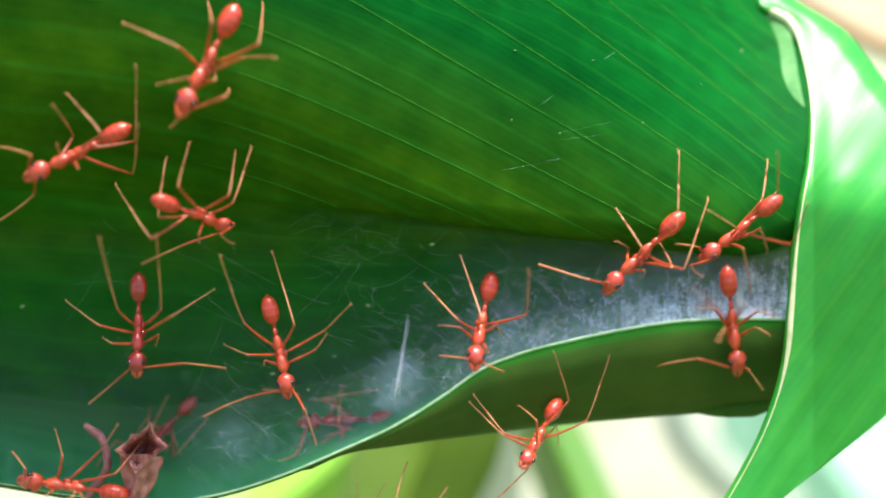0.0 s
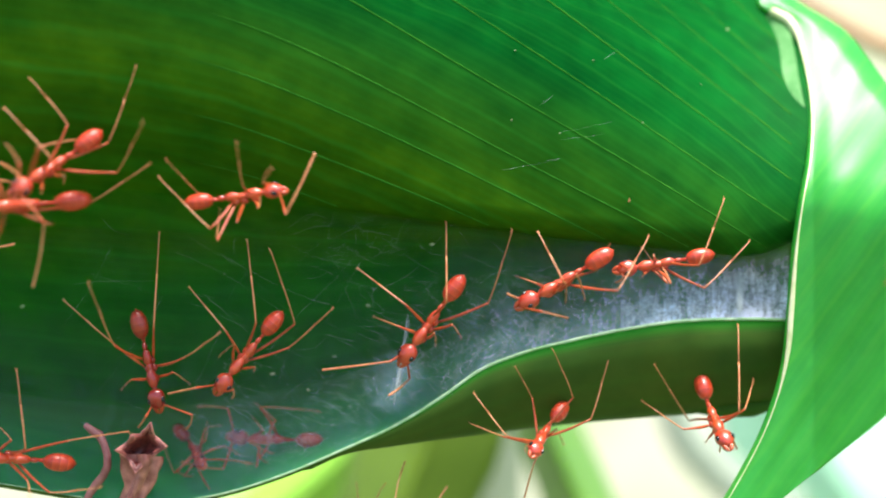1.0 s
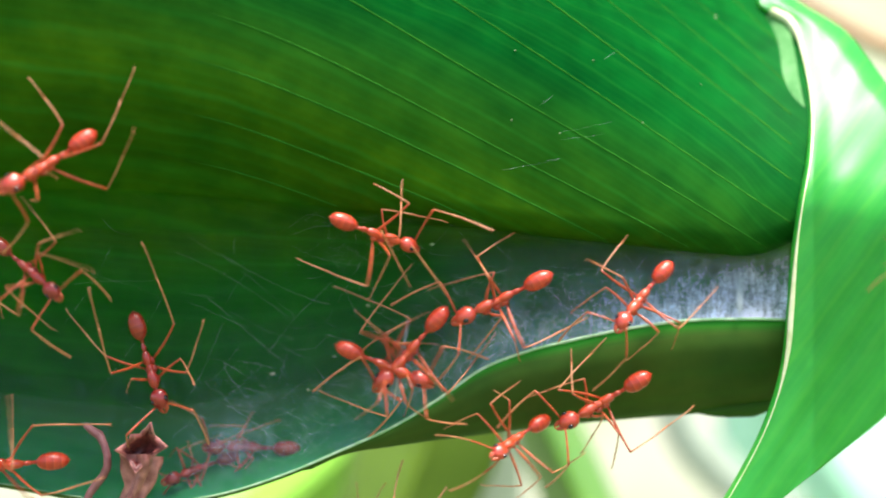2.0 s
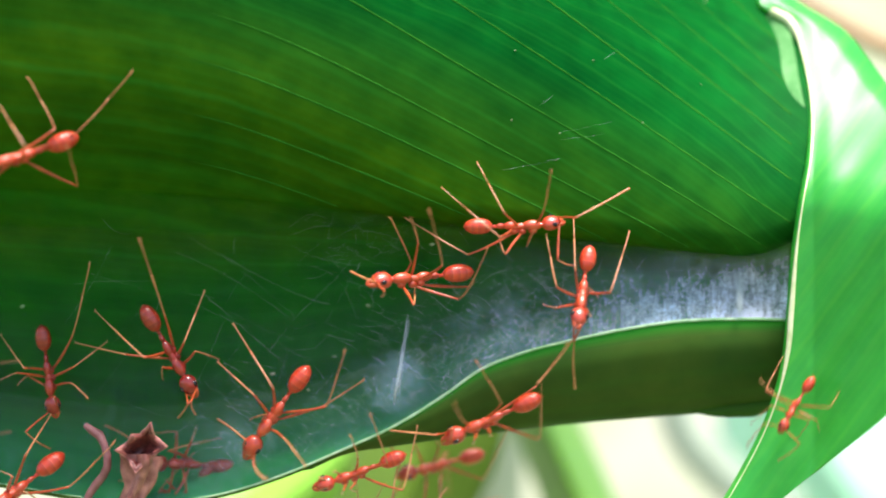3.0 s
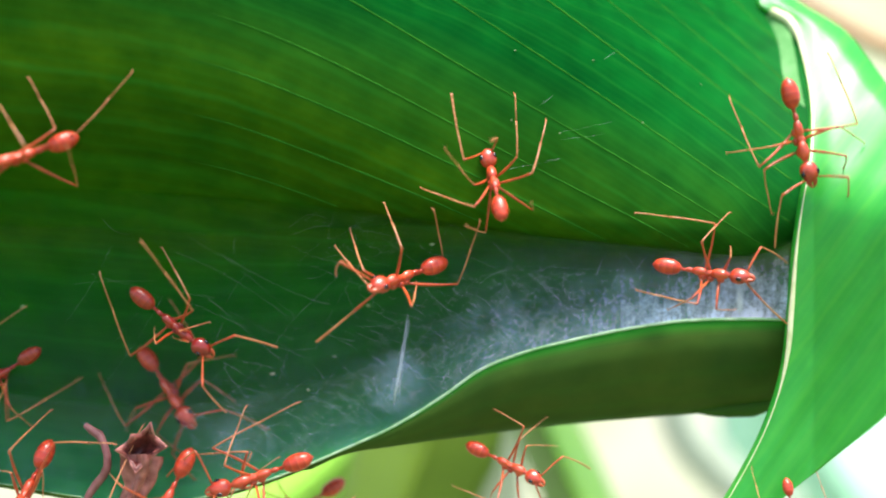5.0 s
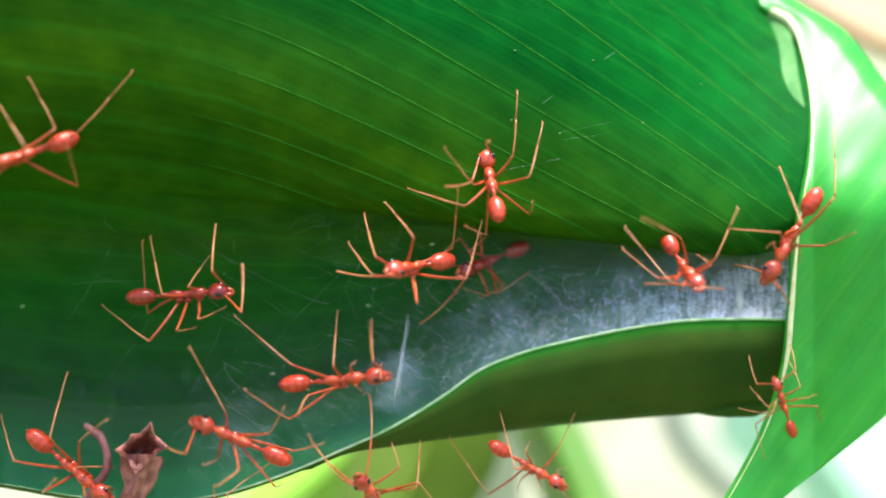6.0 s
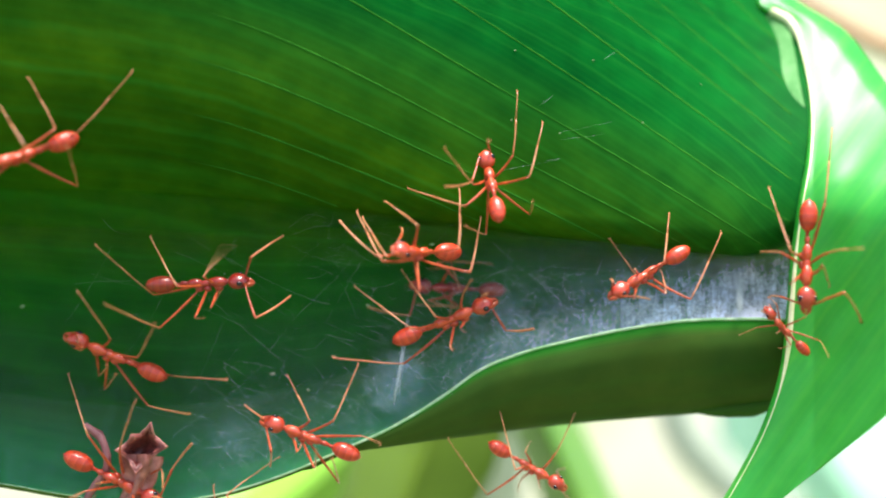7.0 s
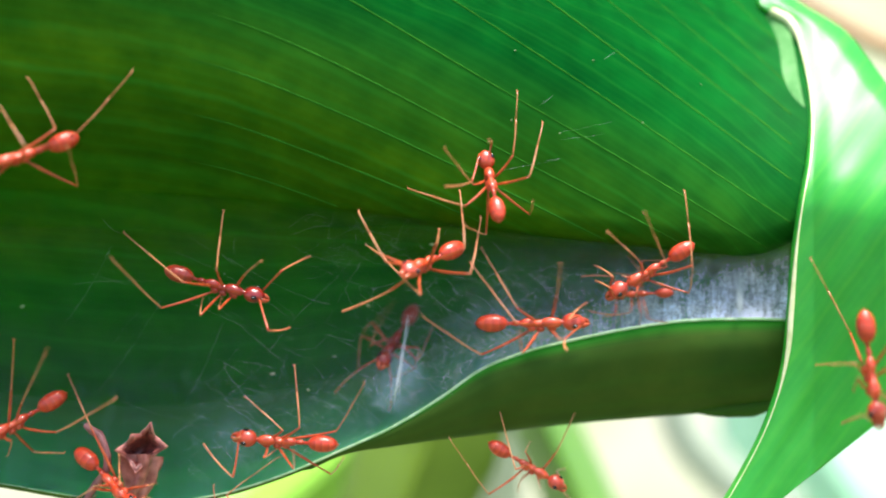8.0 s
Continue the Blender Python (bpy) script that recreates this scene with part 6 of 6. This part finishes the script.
small = walker("small orange ant on the bright overlapping leaf", 0.72, [
    (0, 1640, 470, 1700, 400), (1.7, 1640, 470, 1700, 400), (2.8, 1475, 612, 1540, 570), (3, 1390, 745, 1435, 675),
    (3.5, 1385, 850, 1406, 770), (4, 1385, 872, 1393, 810), (4.5, 1388, 892, 1395, 829), (4.7, 1390, 900, 1394, 838),
    (5, 1404, 930, 1396, 860), (5.2, 1450, 905, 1390, 885), (5.4, 1430, 845, 1425, 920), (5.8, 1386, 728, 1401, 801),
    (6, 1377, 690, 1403, 766), (6.5, 1413, 577, 1427, 662), (7, 1368, 562, 1426, 622), (7.5, 1262, 525, 1350, 552),
    (8, 1092, 522, 1190, 518)], behind=((0, 0), (7.2, 0), (7.8, 0.8),))
limbs_at(small, 3.5, [(1432, 765, 1424, 738), (1390, 765, 1383, 722), (1425, 812, 1445, 818), (1365, 805, 1345, 790)], [])
limbs_at(small, 4, [(1432, 805, 1438, 770), (1370, 805, 1358, 770), (1425, 845, 1445, 825), (1360, 868, 1335, 858)], [])
limbs_at(small, 4.5, [(1375, 835, 1363, 790), (1425, 845, 1430, 775), (1360, 872, 1328, 853)], [])
limbs_at(small, 6.5, [(1445, 605, 1457, 607), (1440, 628, 1470, 632), (1395, 600, 1375, 570), (1400, 660, 1385, 680)], [(1405, 550, 1418, 515), (1422, 550, 1428, 545)])
limbs_at(small, 7, [(1340, 580, 1308, 593), (1375, 540, 1360, 525), (1455, 605, 1468, 632), (1425, 560, 1437, 535), (1400, 610, 1380, 618)], [])
limbs_at(small, 7.5, [(1360, 590, 1390, 622), (1360, 515, 1395, 512), (1290, 560, 1275, 605)], [])
climb = walker("orange ant climbing round the cream leaf margin", 1.24, [
    (0, 1330, -180, 1310, -320), (2.8, 1330, -180, 1310, -320), (3.5, 1352, 0, 1335, -135), (4, 1393, 95, 1350, -45),
    (4.5, 1425, 205, 1387, 75), (4.7, 1428, 235, 1382, 102), (5.8, 1416, 447, 1455, 310), (6, 1371, 467, 1443, 348),
    (6.5, 1360, 482, 1425, 358), (7, 1423, 510, 1432, 371), (7.5, 1552, 540, 1490, 422), (8, 1542, 710, 1533, 568)], high=((0, 3), (4.7, 3), (5.8, 0)))
limbs_at(climb, 4, [(1385, 145, 1338, 195), (1350, 80, 1312, 112), (1375, 20, 1395, 5), (1405, 60, 1412, 80)], [(1405, 105, 1410, 112)])
limbs_at(climb, 4.5, [(1370, 105, 1320, 97), (1410, 118, 1447, 115), (1365, 190, 1318, 210), (1398, 225, 1388, 258)], [(1432, 225, 1440, 240), (1420, 220, 1418, 232)])
limbs_at(climb, 6, [(1420, 400, 1380, 295), (1483, 343, 1478, 228), (1460, 435, 1515, 412), (1380, 412, 1290, 405), (1370, 430, 1355, 437), (1410, 430, 1418, 462)], [(1340, 478, 1298, 468), (1380, 510, 1397, 538)])
limbs_at(climb, 6.5, [(1397, 415, 1378, 298), (1458, 347, 1478, 228), (1435, 445, 1490, 452), (1370, 422, 1280, 407), (1340, 435, 1325, 448), (1405, 455, 1405, 500)], [(1420, 510, 1428, 545), (1345, 500, 1330, 510)])
limbs_at(climb, 7, [(1400, 445, 1360, 332), (1460, 360, 1473, 228), (1468, 447, 1525, 438), (1455, 470, 1470, 508), (1382, 447, 1345, 445)], [(1495, 518, 1525, 572), (1380, 525, 1360, 527)])
limbs_at(climb, 7.5, [(1475, 465, 1382, 390), (1550, 465, 1520, 348), (1462, 507, 1418, 492), (1517, 540, 1517, 612), (1555, 490, 1590, 480)], [])
limbs_at(climb, 8, [(1505, 590, 1435, 458), (1515, 645, 1443, 645), (1520, 670, 1508, 692), (1590, 640, 1620, 620), (1580, 600, 1610, 560)], [(1530, 735, 1490, 750), (1560, 735, 1575, 740)])
runner = walker("red ant hurrying along the silk", 1.28, [
    (0, -300, 700, -420, 690), (2.8, -150, 690, -270, 680), (3.5, 90, 750, 0, 690), (4, 140, 735, 105, 672),
    (4.5, 205, 675, 240, 590), (4.7, 240, 690, 225, 590), (5.2, 400, 735, 290, 660), (5.8, 596, 710, 461, 690),
    (6, 655, 667, 508, 681), (6.5, 749, 567, 614, 640), (7, 849, 545, 706, 602), (7.5, 889, 560, 742, 587),
    (8, 1000, 572, 858, 573)], behind=((0, 7), (4.8, 7), (5.7, 0),), roll=((0, 0), (5.5, 0), (6, 35), (8, 35)))
limbs_at(runner, 6, [(515, 645, 415, 560), (590, 648, 597, 550), (512, 742, 432, 692), (620, 650, 626, 640), (545, 700, 525, 735)], [(660, 640, 658, 565), (670, 650, 675, 645)])
limbs_at(runner, 6.5, [(605, 628, 490, 567), (660, 600, 600, 550), (705, 575, 717, 520), (655, 690, 660, 640), (570, 660, 575, 668), (690, 640, 697, 655)], [(820, 587, 912, 598), (757, 535, 755, 522)])
limbs_at(runner, 7, [(730, 583, 627, 508), (770, 560, 710, 478), (707, 650, 590, 635), (797, 612, 800, 622), (815, 580, 822, 590), (820, 530, 832, 495)], [(895, 585, 945, 582), (857, 525, 862, 520)])
limbs_at(runner, 7.5, [(783, 583, 680, 495), (835, 535, 845, 450), (857, 543, 840, 490), (727, 628, 602, 615), (818, 625, 812, 600), (865, 600, 873, 620)], [(935, 533, 1018, 462), (935, 610, 983, 638)])
limbs_at(runner, 8, [(915, 573, 832, 465), (915, 545, 852, 440), (852, 628, 747, 562), (925, 625, 918, 590), (985, 525, 993, 465)], [(1000, 545, 1040, 535), (1000, 600, 1003, 620)])
below = walker("red ant clinging below the lip", 1.05, [
    (0, 700, 930, 650, 1000), (3.8, 700, 930, 650, 1000), (4.2, 750, 860, 690, 900), (4.5, 856, 825, 785, 805),
    (4.7, 905, 828, 815, 798), (5.8, 975, 849, 875, 790), (8, 975, 849, 875, 790)], roll=((0, 0), (4.2, 0), (4.5, 30), (8, 25)))
limbs_at(below, 4.5, [(820, 830, 777, 728), (860, 800, 862, 760), (780, 830, 785, 870), (835, 810, 850, 850)], [(905, 790, 925, 745), (880, 830, 910, 830)])
limbs_at(below, 5.8, [(912, 830, 882, 720), (985, 800, 1022, 722), (865, 875, 795, 778), (930, 800, 938, 780), (925, 850, 915, 870)], [(995, 870, 1010, 885), (985, 835, 1000, 830)])
limbs_at(below, 8, [(912, 830, 882, 720), (985, 800, 1022, 722), (865, 875, 795, 778), (930, 800, 938, 780), (925, 850, 915, 870)], [(995, 870, 1010, 885), (985, 835, 1000, 830)])
inside = walker("dim red ant inside the tube behind the silk", 1.15, [
    (0, 880, 330, 1000, 320), (5.4, 880, 330, 1000, 320), (6, 830, 475, 920, 440), (6.5, 770, 492, 815, 528),
    (7, 745, 508, 890, 514), (7.5, 765, 530, 820, 590), (8, 685, 625, 725, 560)], dark=True, behind=((0, 6),))


def mite():
    """A speck of a mite that creeps up the leaf."""
    pile = ([], [])
    add(pile, blob((0, 0, 0.06), (0.17, 0.11, 0.08), 8, 10))
    ob = new("mite", mesh_of("mite", *scaled(pile), FLAKE))
    for side in (1, -1):
        for k in range(3):
            leg = limb_piece(0.16, [0.012, 0.008], 0.02, 4, 4)
            m = pose(0.07 * (k - 1), side * 0.08, 0.03, 0, 20, side * (60 + 30 * (1 - k)))
            part("leg", mesh_of("leg", [m @ Vector(v) * MMS for v in leg[0]], leg[1], FLAKE), ob)
    return tagged(ob, "tiny cream-coloured mite creeping over the green leaf", "mite")


MITE = mite()
MITE_WAY = [(0, 1312, 91), (0.5, 1296, 75), (1, 1287, 53), (1.5, 1278, 41), (1.7, 1273, 37), (3, 1248, 3), (4, 1235, -30), (8, 1210, -90)]


def motions():
    for w in WALKERS:
        move_ant(w)
    rows = []
    for t, u, v in MITE_WAY:
        p, q = at(u, v, depth_at(u, v) - 0.2), at(u - 8, v - 10, depth_at(u - 8, v - 10) - 0.2)
        rows.append((t, bone(p, q - p, Vector((0, -1, 0)))))
    walk(MITE, rows)


motions()
